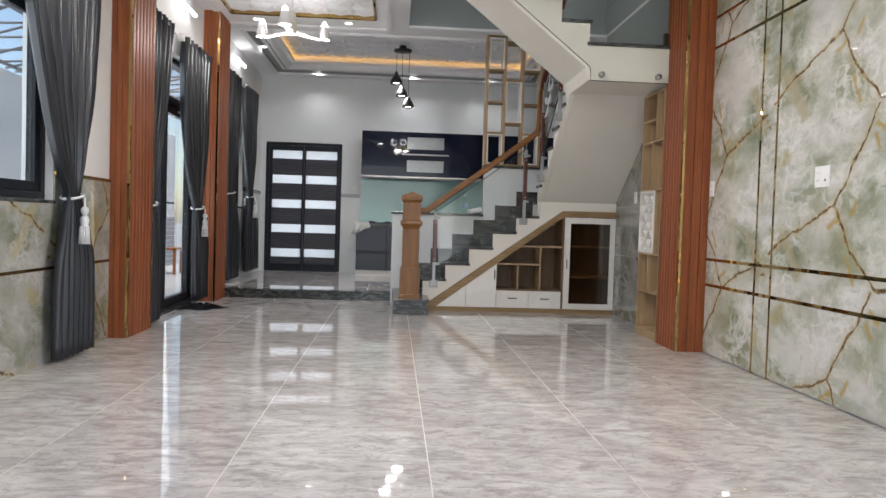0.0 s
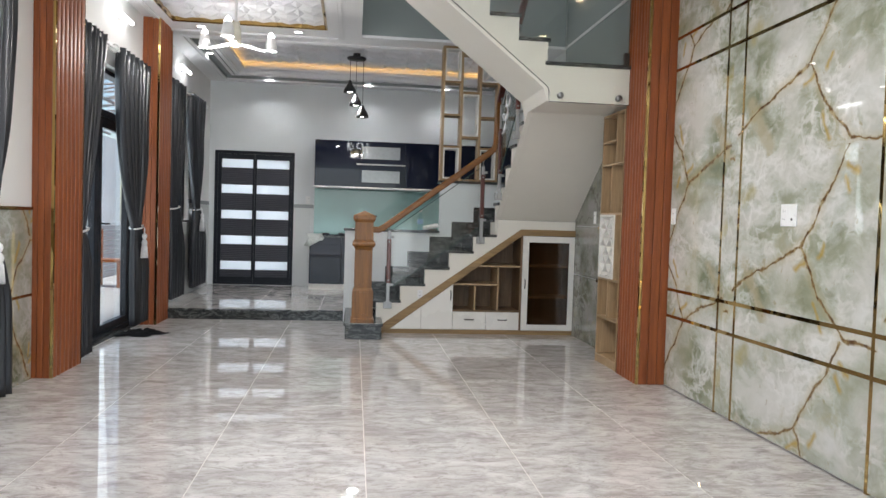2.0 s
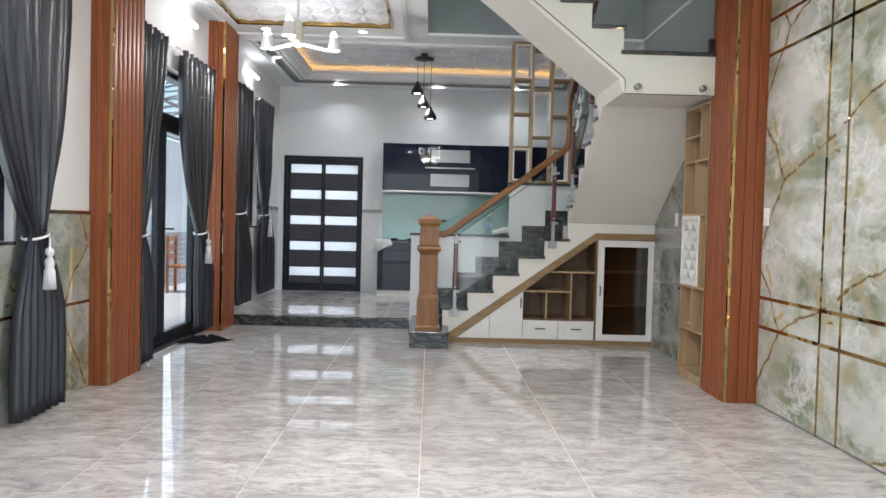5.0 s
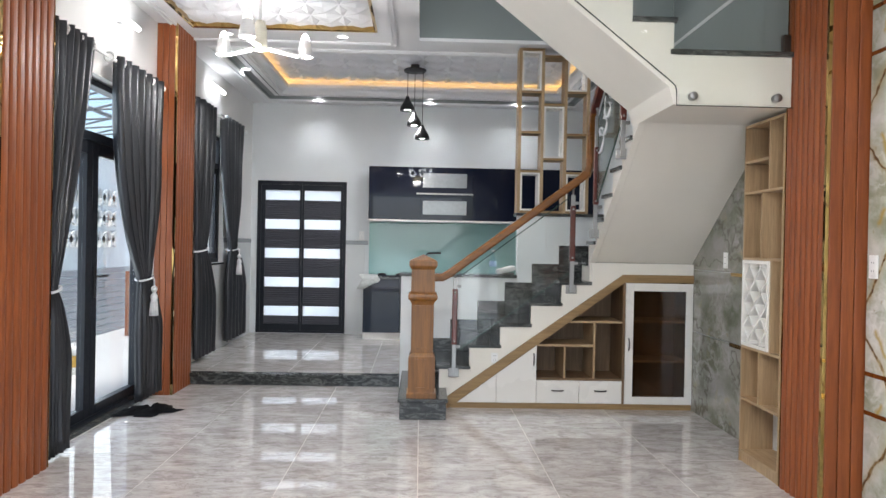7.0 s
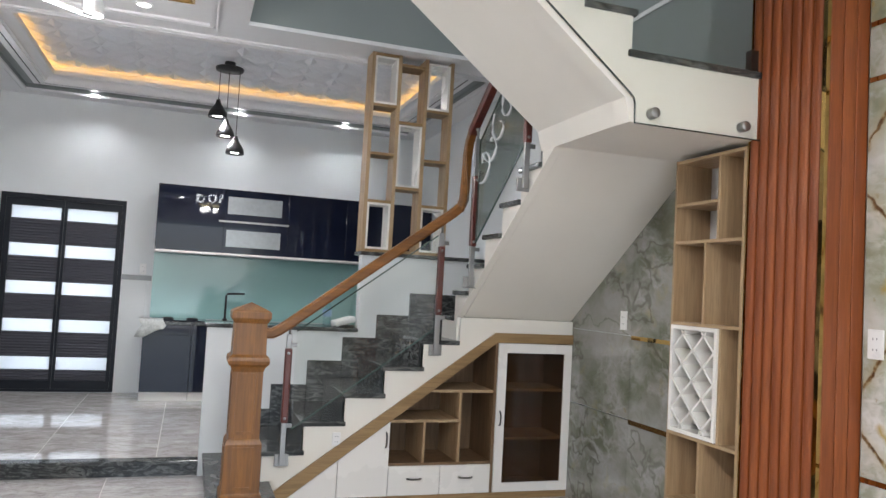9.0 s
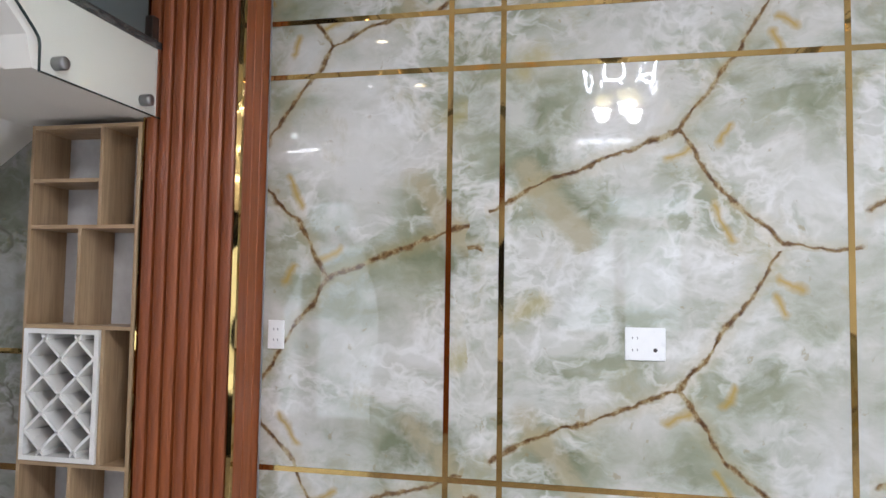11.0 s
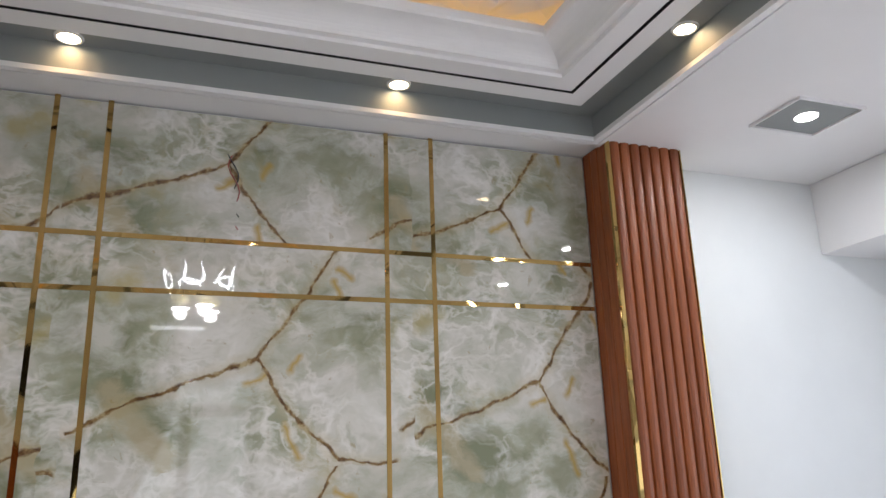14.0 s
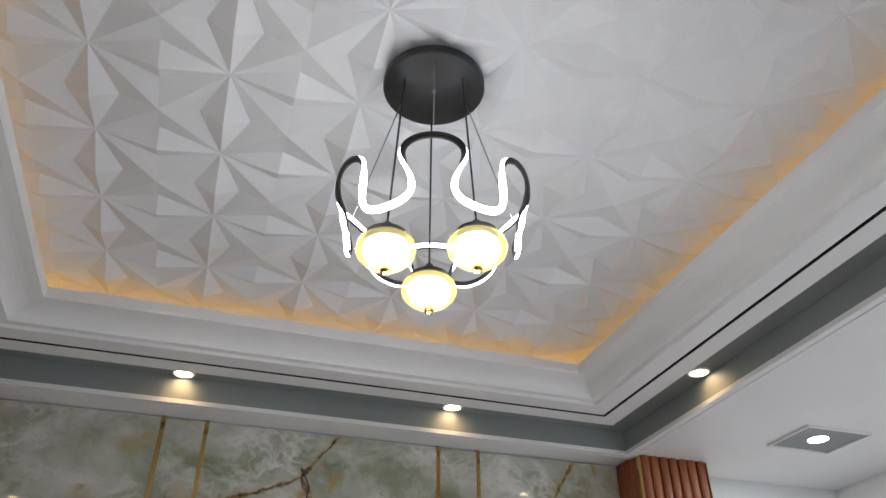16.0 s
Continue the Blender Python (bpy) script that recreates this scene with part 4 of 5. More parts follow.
# ---- kitchen ----
def upper_cabinet():
    ob = thing("wall_cabinet", "navy gloss kitchen wall cabinet with small glass doors", "kitchen cabinet")
    z0, z1, f = 1.70, 2.40, 12.02
    part("body", boxes((-0.48, XR, f + 0.022, YB - 0.001, z0, z1)), NAVY, ob)
    for a, b in ((-0.48, 0.205), (0.895, 1.55), (1.554, XR)):
        part("door", boxes((a, b - 0.004, f, f + 0.02, z0 + 0.002, z1 - 0.002), bev=0.002), NAVY, ob)
    frost = plain("frosted_glass", (0.30, 0.32, 0.33), 0.12)
    for a, b in ((z0 + 0.002, 2.035), (2.06, z1 - 0.002)):
        d = part("flap_door", boxes((0.207, 0.891, f, f + 0.02, a, b), bev=0.002), NAVY, ob)
        part("pane", boxes((0.235, 0.815, f - 0.004, f, a + 0.07, b - 0.08)), frost, d, "grey frosted glass pane")
    part("handle_rail", boxes((0.15, 0.90, f - 0.02, f, 2.037, 2.056)), CHROME, ob, "steel grip rail")
    part("light_rail", boxes((-0.48, XR, f, f + 0.03, z0 - 0.022, z0 - 0.001)), LACQUER, ob, "white light rail")
    return ob


upper_cabinet()
tagged(obj("splashback", boxes((-0.5, XR, YB - 0.012, YB - 0.002, 0.95, 1.677)), AQUA), "aqua back-painted glass splashback", "splashback")


def lower_cabinets():
    for a, b in ((-0.53, -0.05), (-0.046, 0.85), (0.854, 1.7), (1.704, XR)):
        ob = thing("base_cabinet", "navy gloss kitchen base cabinet on a white plinth", "kitchen cabinet", "base cabinets")
        part("body", boxes((a, b, 12.0, YB - 0.002, 0.20, 0.905)), NAVY, ob)
        part("door", boxes((a + 0.002, b - 0.002, 11.98, 11.999, 0.205, 0.80), bev=0.002), NAVY, ob)
        part("top_rail", boxes((a + 0.002, b - 0.002, 11.985, 11.999, 0.81, 0.9)), NAVY, ob)
        part("plinth", boxes((a, b, 12.01, 12.04, KZ, 0.20)), LACQUER, ob, "white plinth")
    tagged(obj("worktop", boxes((-0.55, XR, 11.96, YB - 0.001, 0.907, 0.945), bev=0.004), STONE), "dark granite kitchen worktop", "worktop")


lower_cabinets()


def cloth_rag(name, label, cx, cy, z, rx, ry, height, mat, seed, turn=0.0, jag=0.3):
    """A crumpled cloth: an uneven outline with folds."""
    rnd = random.Random(seed)
    bm = bmesh.new()
    n, m = 34, 9
    o = bm.verts.new((cx, cy, z + height))
    rings = []
    for j in range(1, m + 1):
        row = []
        for i in range(n):
            a = 2 * math.pi * i / n
            edge = 1 + jag * noise.noise((math.cos(a) * 2.2, math.sin(a) * 2.2, seed)) + jag * 0.5 * math.sin(5 * a + seed)
            r = j / m * edge
            h = height * (0.5 + 0.9 * noise.noise((math.cos(a) * r * 4, math.sin(a) * r * 4, seed + 3.0))) * (1 - (j / m) ** 2) + 0.004
            x, y = rx * r * math.cos(a), ry * r * math.sin(a)
            row.append(bm.verts.new((cx + x * math.cos(turn) - y * math.sin(turn), cy + x * math.sin(turn) + y * math.cos(turn), z + max(0.003, h + 0.01 * rnd.random() * (1 - j / m)))))
        rings.append(row)
    for i in range(n):
        bm.faces.new((o, rings[0][i], rings[0][(i + 1) % n]))
    for a, b in zip(rings, rings[1:]):
        for i in range(n):
            f = bm.faces.new((a[i], b[i], b[(i + 1) % n], a[(i + 1) % n]))
            f.smooth = True
    return tagged(obj(name, bm, mat), label, "cloth")


cloth_rag("floor_rag", "crumpled black cloth lying by the side door", -1.93, 8.15, 0.002, 0.24, 0.17, 0.06, plain("black_cloth", (0.008, 0.008, 0.009), 0.95, Specular_IOR_Level=0.05), 4, 0.6, 0.45)


def hob_and_small():
    ob = thing("gas_hob", "black glass gas hob set in the worktop", "hob")
    part("glass_top", boxes((-0.47, 0.10, 12.02, 12.42, 0.946, 0.958), bev=0.004), NAVY, ob)
    for x in (-0.30, -0.05):
        part("burner", lathe(bmesh.new(), [(0, 0), (0.06, 0), (0.06, 0.012), (0.03, 0.02), (0, 0.02)], (x, 12.22, 0.958), 20), BLACK, ob)
    bm = bmesh.new()
    n = 12
    cols = []
    for i in range(n):
        u = i / (n - 1)
        x = -0.58 + 0.24 * u
        w = 0.012 * math.sin(u * 15)
        zs = (0.962, 0.956, 0.90, 0.86, 0.82 - 0.05 * math.sin(u * 3.1 + 1))
        ys = (12.12, 11.955, 11.948 + w * 0.4, 11.94 + w, 11.935 + w)
        cols.append([bm.verts.new((x + (0.04 * math.sin(k) if k > 1 else 0), y, z)) for k, (y, z) in enumerate(zip(ys, zs))])
    for a, b in zip(cols, cols[1:]):
        for k in range(4):
            bm.faces.new((a[k], b[k], b[k + 1], a[k + 1])).smooth = True
    rag = obj("tea_towel", bm, plain("pale_check_cloth", (0.58, 0.6, 0.58), 0.8, 0, 0.35, 60))
    s = rag.modifiers.new("thickness", "SOLIDIFY")
    s.thickness = 0.004
    tagged(rag, "pale towel hung over the worktop edge", "towel")
    tap = thing("kitchen_tap", "black angular kitchen tap by the splashback", "tap")
    part("spout", tube(bmesh.new(), [(0.30, 12.4, 0.945), (0.30, 12.4, 1.235), (0.31, 12.4, 1.25), (0.33, 12.4, 1.255), (0.50, 12.4, 1.26)], 0.012, 10), BLACK, tap)
    part("foot", lathe(bmesh.new(), [(0, 0), (0.028, 0), (0.024, 0.03), (0, 0.03)], (0.30, 12.4, 0.945), 16), BLACK, tap)
    b = thing("water_bottle", "clear plastic bottle standing on the bar top", "bottle")
    g = part("bottle_body", lathe(bmesh.new(), [(0, 0), (0.033, 0), (0.035, 0.01), (0.033, 0.06), (0.035, 0.08), (0.033, 0.15), (0.014, 0.20), (0.013, 0.22), (0, 0.22)], (0.93, 9.45, 1.1), 20), glass("bottle_plastic", (0.85, 0.93, 0.96)), b)
    g.visible_shadow = False
    part("bottle_label", lathe(bmesh.new(), [(0.0345, 0.075), (0.036, 0.08), (0.036, 0.125), (0.0345, 0.13)], (0.93, 9.45, 1.1), 20), plain("blue_label", (0.25, 0.42, 0.62), 0.4), b)
    part("cap", lathe(bmesh.new(), [(0, 0.22), (0.015, 0.22), (0.015, 0.238), (0, 0.238)], (0.93, 9.45, 1.1), 14), PLASTIC, b)
    p = thing("packet", "small crumpled white packet lying on the bar", "packet")
    bm = boxes((-0.09, 0.09, -0.05, 0.05, 0, 0.05), bev=0.015)
    bm.transform(pose(1.06, 9.42, 1.12, 0, -14, 18))
    part("wrapper", bm, PLASTIC, p)
    part("tray", boxes((0.98, 1.13, 9.36, 9.5, 1.1, 1.118), bev=0.004), DARKMETAL, p)


hob_and_small()


# ---- back door with striped blinds ----
def back_door():
    d = tagged(new("door_back"), "dark aluminium double door with striped roller blinds", kind="structure")
    x0, x1, z0, z1 = -2.05, -0.823, 0.115, 2.22
    y = YB - 0.012
    part("frame", boxes((x0, x0 + 0.05, y, y + 0.09, z0, z1), (x1 - 0.04, x1, y, y + 0.09, z0, z1), (x0 + 0.05, x1 - 0.04, y, y + 0.09, z1 - 0.05, z1), (x0 + 0.05, x1 - 0.04, y, y + 0.09, z0, z0 + 0.03)), ALU, d)
    xm = (x0 + x1) / 2
    k = Mat("lit_blind_cloth", (0.85, 0.87, 0.88), 0.7)
    thin, both = k.n("ShaderNodeBsdfTranslucent"), k.n("ShaderNodeMixShader")
    thin.inputs[0].default_value = (0.9, 0.92, 0.93, 1)
    both.inputs[0].default_value = 0.55
    k.link(k.b.outputs[0], both.inputs[1])
    k.link(thin.outputs[0], both.inputs[2])
    k.link(both.outputs[0], k.t.nodes["Material Output"].inputs[0])
    grey = plain("grey_ribbed_blind", (0.055, 0.056, 0.072), 0.6)
    for a, b, wa, wb in ((x0 + 0.05, xm, 0.055, 0.03), (xm, x1 - 0.04, 0.03, 0.04)):
        leaf = part("leaf", boxes((a + 0.002, a + wa, y + 0.01, y + 0.06, z0 + 0.03, z1 - 0.052), (b - wb, b - 0.002, y + 0.01, y + 0.06, z0 + 0.03, z1 - 0.052), (a + wa, b - wb, y + 0.01, y + 0.06, z1 - 0.13, z1 - 0.052), (a + wa, b - wb, y + 0.01, y + 0.06, z0 + 0.03, z0 + 0.12)), ALU, d, "dark aluminium leaf")
        za, zb = z0 + 0.12, z1 - 0.13
        h = (zb - za) / 4.62
        z = zb
        while z > za + 0.01:
            w = min(0.135, z - za)
            part("pale_band", boxes((a + wa, b - wb, y + 0.03, y + 0.034, z - w, z)), k.m, leaf, "white translucent blind band")
            z -= w
            e = max(za, z - (h - 0.135))
            while z > e + 0.004:
                s = min(0.03, z - e)
                bm = bmesh.new()
                poly(bm, [(a + wa, y + 0.030, z), (a + wa, y + 0.024, z - s / 2), (a + wa, y + 0.030, z - s), (a + wa, y + 0.036, z - s), (a + wa, y + 0.036, z)], (b - a - wa - wb, 0, 0))
                part("slat", bm, grey, leaf)
                z -= s
    bm = boxes((xm - 0.02, xm - 0.005, y - 0.006, y + 0.01, 1.05, 1.22), (xm - 0.018, xm - 0.006, y - 0.04, y - 0.006, 1.13, 1.15), (xm - 0.018, xm + 0.06, y - 0.045, y - 0.033, 1.13, 1.15), bev=0.002)
    part("handle", bm, BLACK, d)


back_door()


# ---- side door, windows ----
def alu_frame(parent, x, y0, y1, z0, z1, w, name="sash", d=0.05):
    return part(name, boxes((x - d / 2, x + d / 2, y0, y0 + w, z0, z1), (x - d / 2, x + d / 2, y1 - w, y1, z0, z1), (x - d / 2, x + d / 2, y0 + w, y1 - w, z1 - w, z1), (x - d / 2, x + d / 2, y0 + w, y1 - w, z0, z0 + w), bev=0.003), ALU, parent)


def pane(parent, x, y0, y1, z0, z1):
    g = part("pane", boxes((x - 0.003, x + 0.003, y0, y1, z0, z1)), GLASS, parent)
    g.visible_shadow = False


def side_door():
    d = tagged(new("door_side"), "dark slate aluminium glazed double door with transom", kind="structure")
    y0, y1 = DOOR[0], DOOR[1]
    alu_frame(d, -2.27, y0, y1, 0.0, 2.555, 0.045, "frame", 0.1)
    part("transom_bar", boxes((-2.32, -2.22, y0 + 0.045, y1 - 0.045, 2.10, 2.165)), ALU, d)
    pane(d, -2.27, y0 + 0.046, y1 - 0.046, 2.166, 2.51)
    m = 7.80
    for a, b in ((y0 + 0.046, m - 0.002), (m + 0.002, y1 - 0.046)):
        s = alu_frame(d, -2.27, a, b, 0.02, 2.098, 0.095, "leaf", 0.06)
        pane(s, -2.27, a + 0.096, b - 0.096, 0.116, 2.0)
    s = part("handle_plate", boxes((-2.24, -2.228, 7.835, 7.868, 0.93, 1.17), bev=0.003), BLACK, d)
    part("lever", boxes((-2.228, -2.19, 7.846, 7.86, 1.085, 1.10), (-2.20, -2.186, 7.846, 7.98, 1.083, 1.102), bev=0.003), BLACK, s)
    part("sill_strip", boxes((-2.33, -2.14, y0 + 0.01, y1 - 0.01, 0.0, 0.012)), STONE, d)


side_door()


def window(name, o, label, mull):
    w = tagged(new(name), label, kind="structure")
    y0, y1, z0, z1 = o
    alu_frame(w, -2.24, y0 + 0.002, y1 - 0.002, z0, z1 - 0.002, 0.05, "window_frame", 0.1)
    zt = z1 - 0.38
    part("transom_bar", boxes((-2.28, -2.19, y0 + 0.05, y1 - 0.05, zt, zt + 0.06)), ALU, w)
    pane(w, -2.24, y0 + 0.05, y1 - 0.05, zt + 0.06, z1 - 0.05)
    for k, (a, b) in enumerate(((y0 + 0.052, mull), (mull, y1 - 0.052))):
        s = alu_frame(w, -2.255 + 0.035 * k, a, b, z0 + 0.052, zt - 0.002, 0.06, "sash", 0.032)
        pane(s, -2.255 + 0.035 * k, a + 0.06, b - 0.06, z0 + 0.112, zt - 0.062)
    part("latch", boxes((-2.203, -2.19, mull + 0.02, mull + 0.04, 1.55, 1.65), bev=0.003), BLACK, w)
    part("window_sill", boxes((-2.2, XL + 0.02, y0 + 0.004, y1 - 0.004, z0 - 0.022, z0 - 0.001), bev=0.003), STONE, w)


window("window_1", WIN1, "dark slate aluminium sliding window with transom", 4.46)
window("window_2", WIN2, "dark slate aluminium kitchen window with transom", 10.64)


# ---- curtains ----
def curtain(label, t0, t1, tie_y, tie_w, b0, b1, zt, ztie, zb, x=-2.045, seed=0, folds=7, tassel=True, sweep=2.1):
    ob = thing("curtain", label, "curtain", "grey curtains")
    bm = bmesh.new()
    n, rows = folds * 8, 34
    grid = []
    for j in range(rows + 1):
        v = j / rows
        z = zt + (zb - zt) * v
        if z > ztie:
            u = (zt - z) / (zt - ztie)
            k = u ** sweep if u < 1 else 1
            a, b = t0 + (tie_y - tie_w / 2 - t0) * k, t1 + (tie_y + tie_w / 2 - t1) * k
            amp = 0.056 * (1 - 0.45 * k)
        else:
            u = (ztie - z) / (ztie - zb)
            k = min(1, u * 2.4) ** 0.6
            a, b = tie_y - tie_w / 2 + (b0 - tie_y + tie_w / 2) * k, tie_y + tie_w / 2 + (b1 - tie_y - tie_w / 2) * k
            amp = 0.025 + 0.015 * k
        row = []
        for i in range(n + 1):
            s = i / n
            ph = 2 * math.pi * folds * s + 0.5 * math.sin(3 * v + seed) + 0.8 * noise.noise((s * 3, v * 1.5, seed))
            y = a + (b - a) * s + 0.006 * math.sin(2 * ph)
            xx = x + amp * (math.copysign(abs(math.sin(ph)) ** 0.75, math.sin(ph)) + 0.35 * noise.noise((s * 6, v * 4, seed + 5.0)))
            row.append(bm.verts.new((max(xx, XL + 0.012), y, z)))
        grid.append(row)
    for a, b in zip(grid, grid[1:]):
        for i in range(n):
            bm.faces.new((a[i], a[i + 1], b[i + 1], b[i])).smooth = True
    c = part("cloth", bm, CLOTH, ob)
    m = c.modifiers.new("thickness", "SOLIDIFY")
    m.thickness = 0.003
    w = tie_w / 2 + 0.012
    pts = [(x + 0.062 * math.sin(2 * math.pi * i / 28), tie_y + w * math.cos(2 * math.pi * i / 28), ztie + 0.02 * math.cos(2 * math.pi * i / 28)) for i in range(29)]
    part("tieback", tube(bmesh.new(), pts, 0.009, 8), CORD, ob, "white twisted cord tieback")
    if tassel:
        at = (x + 0.078, tie_y + 0.01, ztie - 0.31)
        t = part("tassel", lathe(bmesh.new(), [(0, 0.31), (0.006, 0.30), (0.006, 0.25), (0.022, 0.235), (0.026, 0.215), (0.018, 0.195), (0.012, 0.19), (0.024, 0.175), (0.03, 0.155), (0.024, 0.13), (0.026, 0.12), (0.032, 0.0), (0, 0.0)], at, 20), CORD, ob, "white corded tassel")
        for i in range(14):
            a = 2 * math.pi * i / 14
            part("fringe", tube(bmesh.new(), [(at[0] + 0.026 * math.cos(a), at[1] + 0.026 * math.sin(a), at[2] + 0.115), (at[0] + 0.034 * math.cos(a), at[1] + 0.034 * math.sin(a), at[2])], 0.004, 5), CORD, t)
    return ob


curtain("grey satin curtain tied back beside the front window", 4.55, 5.56, 5.22, 0.15, 5.0, 5.56, 2.66, 1.07, 0.03, seed=1)
curtain("grey satin curtain tied back between column and side door", 6.72, 7.28, 6.78, 0.11, 6.72, 7.03, 2.72, 1.06, 0.03, seed=2, folds=6, tassel=False, sweep=1.3)
curtain("shiny grey satin curtain swept back at the side door", 7.70, 8.66, 8.34, 0.17, 8.2, 8.72, 2.72, 1.06, 0.07, seed=3, sweep=2.9)
curtain("grey satin curtain at the kitchen window beside the column", 9.60, 10.27, 9.88, 0.32, 9.70, 10.44, 2.80, 1.28, 0.17, seed=4, folds=6, tassel=False)
curtain("shiny grey satin curtain at the kitchen window", 10.66, 11.52, 11.2, 0.26, 10.87, 11.88, 2.80, 1.28, 0.2, seed=5, folds=6)


def rod(y0, y1, z, rings):
    ob = thing("curtain_rod", "slim white curtain rod with round end caps", "curtain rod", "curtain rods")
    part("pole", tube(bmesh.new(), [(-2.045, y0, z), (-2.045, y1, z)], 0.013, 12), PLASTIC, ob)
    for y in (y0, y1):
        bm = lathe(bmesh.new(), [(0, -0.012), (0.024, -0.01), (0.026, 0.0), (0.024, 0.01), (0, 0.012)], n=16)
        bm.transform(pose(-2.045, y, z, 90))
        part("end_cap", bm, PLASTIC, ob)
    for y in (y0 + 0.55, y1 - 0.55):
        part("bracket", tube(bmesh.new(), [(-2.138, y, z + 0.02), (-2.09, y, z + 0.02), (-2.045, y, z + 0.018)], 0.007, 8), PLASTIC, ob)
    for y in rings:
        bm = bmesh.new()
        pts = [(-2.045 + 0.034 * math.cos(a), y + 0.004 * math.sin(a), z + 0.034 * math.sin(a)) for a in [2 * math.pi * i / 20 for i in range(21)]]
        part("ring", tube(bm, pts, 0.009, 8), PLASTIC, ob, "white eyelet ring")


rod(3.3, 5.7, 2.63, (4.58, 5.54))
rod(6.72, 8.70, 2.685, (6.9, 7.1, 7.28, 7.59, 7.8, 8.0, 8.2, 8.4, 8.6))
rod(9.55, 11.75, 2.765, (10.28, 10.74, 11.0, 11.3))


# ---- lamps ----
def tube_lamp(y, z):
    ob = thing("wall_batten_light", "short white twin wall light on a bracket", "wall light", "wall lights")
    part("bracket", boxes((XL + 0.001, XL + 0.05, y - 0.035, y + 0.035, z - 0.03, z + 0.03), bev=0.006), PLASTIC, ob)
    for s in (-1, 1):
        part("bulb", tube(bmesh.new(), [(XL + 0.06, y + s * 0.04, z), (XL + 0.065, y + s * 0.05, z), (XL + 0.065, y + s * 0.25, z), (XL + 0.065, y + s * 0.255, z)], 0.02, 12), LEDSOFT, ob, "glowing white bulb")
    lamp("wall_light_glow", "POINT", pose(XL + 0.12, y, z), 0.12, (0.93, 0.97, 1.0)).data.shadow_soft_size = 0.06


tube_lamp(7.95, 3.06)
tube_lamp(10.55, 3.07)
tube_lamp(4.6, 3.06)


def downlight(x, y, z, warm=False, power=0.0):
    ob = thing("downlight", "round recessed ceiling downlight, lit " + ("warm" if warm else "white"), "downlight", "downlights")
    part("rim", lathe(bmesh.new(), [(0.045, -0.002), (0.045, -0.008), (0.056, -0.006), (0.058, 0.0)], (x, y, z), 24), PLASTIC, ob)
    part("lens", lathe(bmesh.new(), [(0, -0.004), (0.045, -0.003)], (x, y, z), 24), WARMSPOT if warm else LED, ob)
    if power:
        lamp("downlight_beam", "AREA", look((x, y, z - 0.015), (x, y, 0)), power, (1.0, 0.55, 0.16) if warm else (0.95, 0.98, 1.0), 0.09, None, 130)


for x, y in ((2.262, 3.70), (2.262, 5.12), (1.452, 2.675), (-0.95, 2.675), (0.2, 6.24), (-1.0, 6.24), (-1.945, 4.0)):
    downlight(x, y, 3.41, True, 0.25)
for x, y in ((-0.54, 9.09), (-1.6, 9.09), (-0.54, 6.55)):
    downlight(x, y, H, False, 0)
for x, y in ((-1.805, 10.7), (-1.2, 12.17), (0.1, 9.69), (1.7, 9.69), (0.3, 12.17), (1.5, 12.17)):
    downlight(x, y, 3.335, False, 2.2)
for x, y in ((1.79, 1.70), (0.88, 1.70), (-0.4, 1.70)):
    ob = thing("square_downlight", "grey square ceiling plate with a white round lamp", "downlight", "square downlights")
    bm = boxes((x - 0.16, x + 0.16, y - 0.2, y + 0.2, H - 0.004, H - 0.0005))
    part("plate", bm, GREY, ob)
    bm = boxes((x - 0.17, x - 0.16, y - 0.21, y + 0.21, H - 0.014, H - 0.0005), (x + 0.16, x + 0.17, y - 0.21, y + 0.21, H - 0.014, H - 0.0005), (x - 0.16, x + 0.16, y - 0.21, y - 0.2, H - 0.014, H - 0.0005), (x - 0.16, x + 0.16, y + 0.2, y + 0.21, H - 0.014, H - 0.0005))
    part("bead", bm, CEIL, ob)
    part("lens", lathe(bmesh.new(), [(0, -0.009), (0.05, -0.008), (0.056, -0.005)], (x, y, H), 24), LED, ob)
    lamp("square_downlight_beam", "AREA", look((x, y, H - 0.02), (x, y, 0)), 7, (0.95, 0.98, 1.0), 0.1)


def pendant_cluster():
    ob = thing("pendant_light", "three black teardrop pendants on one ceiling plate", "pendant light")
    x, y, top = 0.115, 10.87, 3.415
    part("ceiling_plate", lathe(bmesh.new(), [(0, 0), (0.125, 0), (0.132, -0.008), (0.125, -0.028), (0, -0.032)], (x, y, top + 0.001), 24), BLACK, ob)
    part("mount", lathe(bmesh.new(), [(0.05, 0.055), (0.05, 0.0)], (x, y, top), 16), BLACK, ob)
    prof = [(0.018, 0.17), (0.022, 0.15), (0.03, 0.125), (0.055, 0.09), (0.078, 0.05), (0.085, 0.02), (0.085, 0.0), (0.08, 0.0), (0.08, 0.02), (0.05, 0.085), (0.02, 0.12)]
    for px, py, pz in ((0.032, 10.86, 2.93), (0.115, 10.90, 2.76), (0.21, 10.85, 2.60)):
        s = part("shade", lathe(bmesh.new(), prof, (px, py, pz), 28), BLACK, ob)
        part("flex", tube(bmesh.new(), [(px, py, pz + 0.16), (px, py, top - 0.03)], 0.004, 6), BLACK, ob)
        part("bulb", lathe(bmesh.new(), [(0, 0.005), (0.04, 0.012), (0.074, 0.03), (0, 0.05)], (px, py, pz), 18), LED, s, "lit white bulb")
        lamp("pendant_beam", "AREA", look((px, py, pz - 0.01), (px, py, 0)), 4, (0.96, 0.98, 1.0), 0.14)


pendant_cluster()


for x, y in ((1.0, 8.0), (1.9, 7.0)):
    downlight(x, y, 6.2, False, 7)


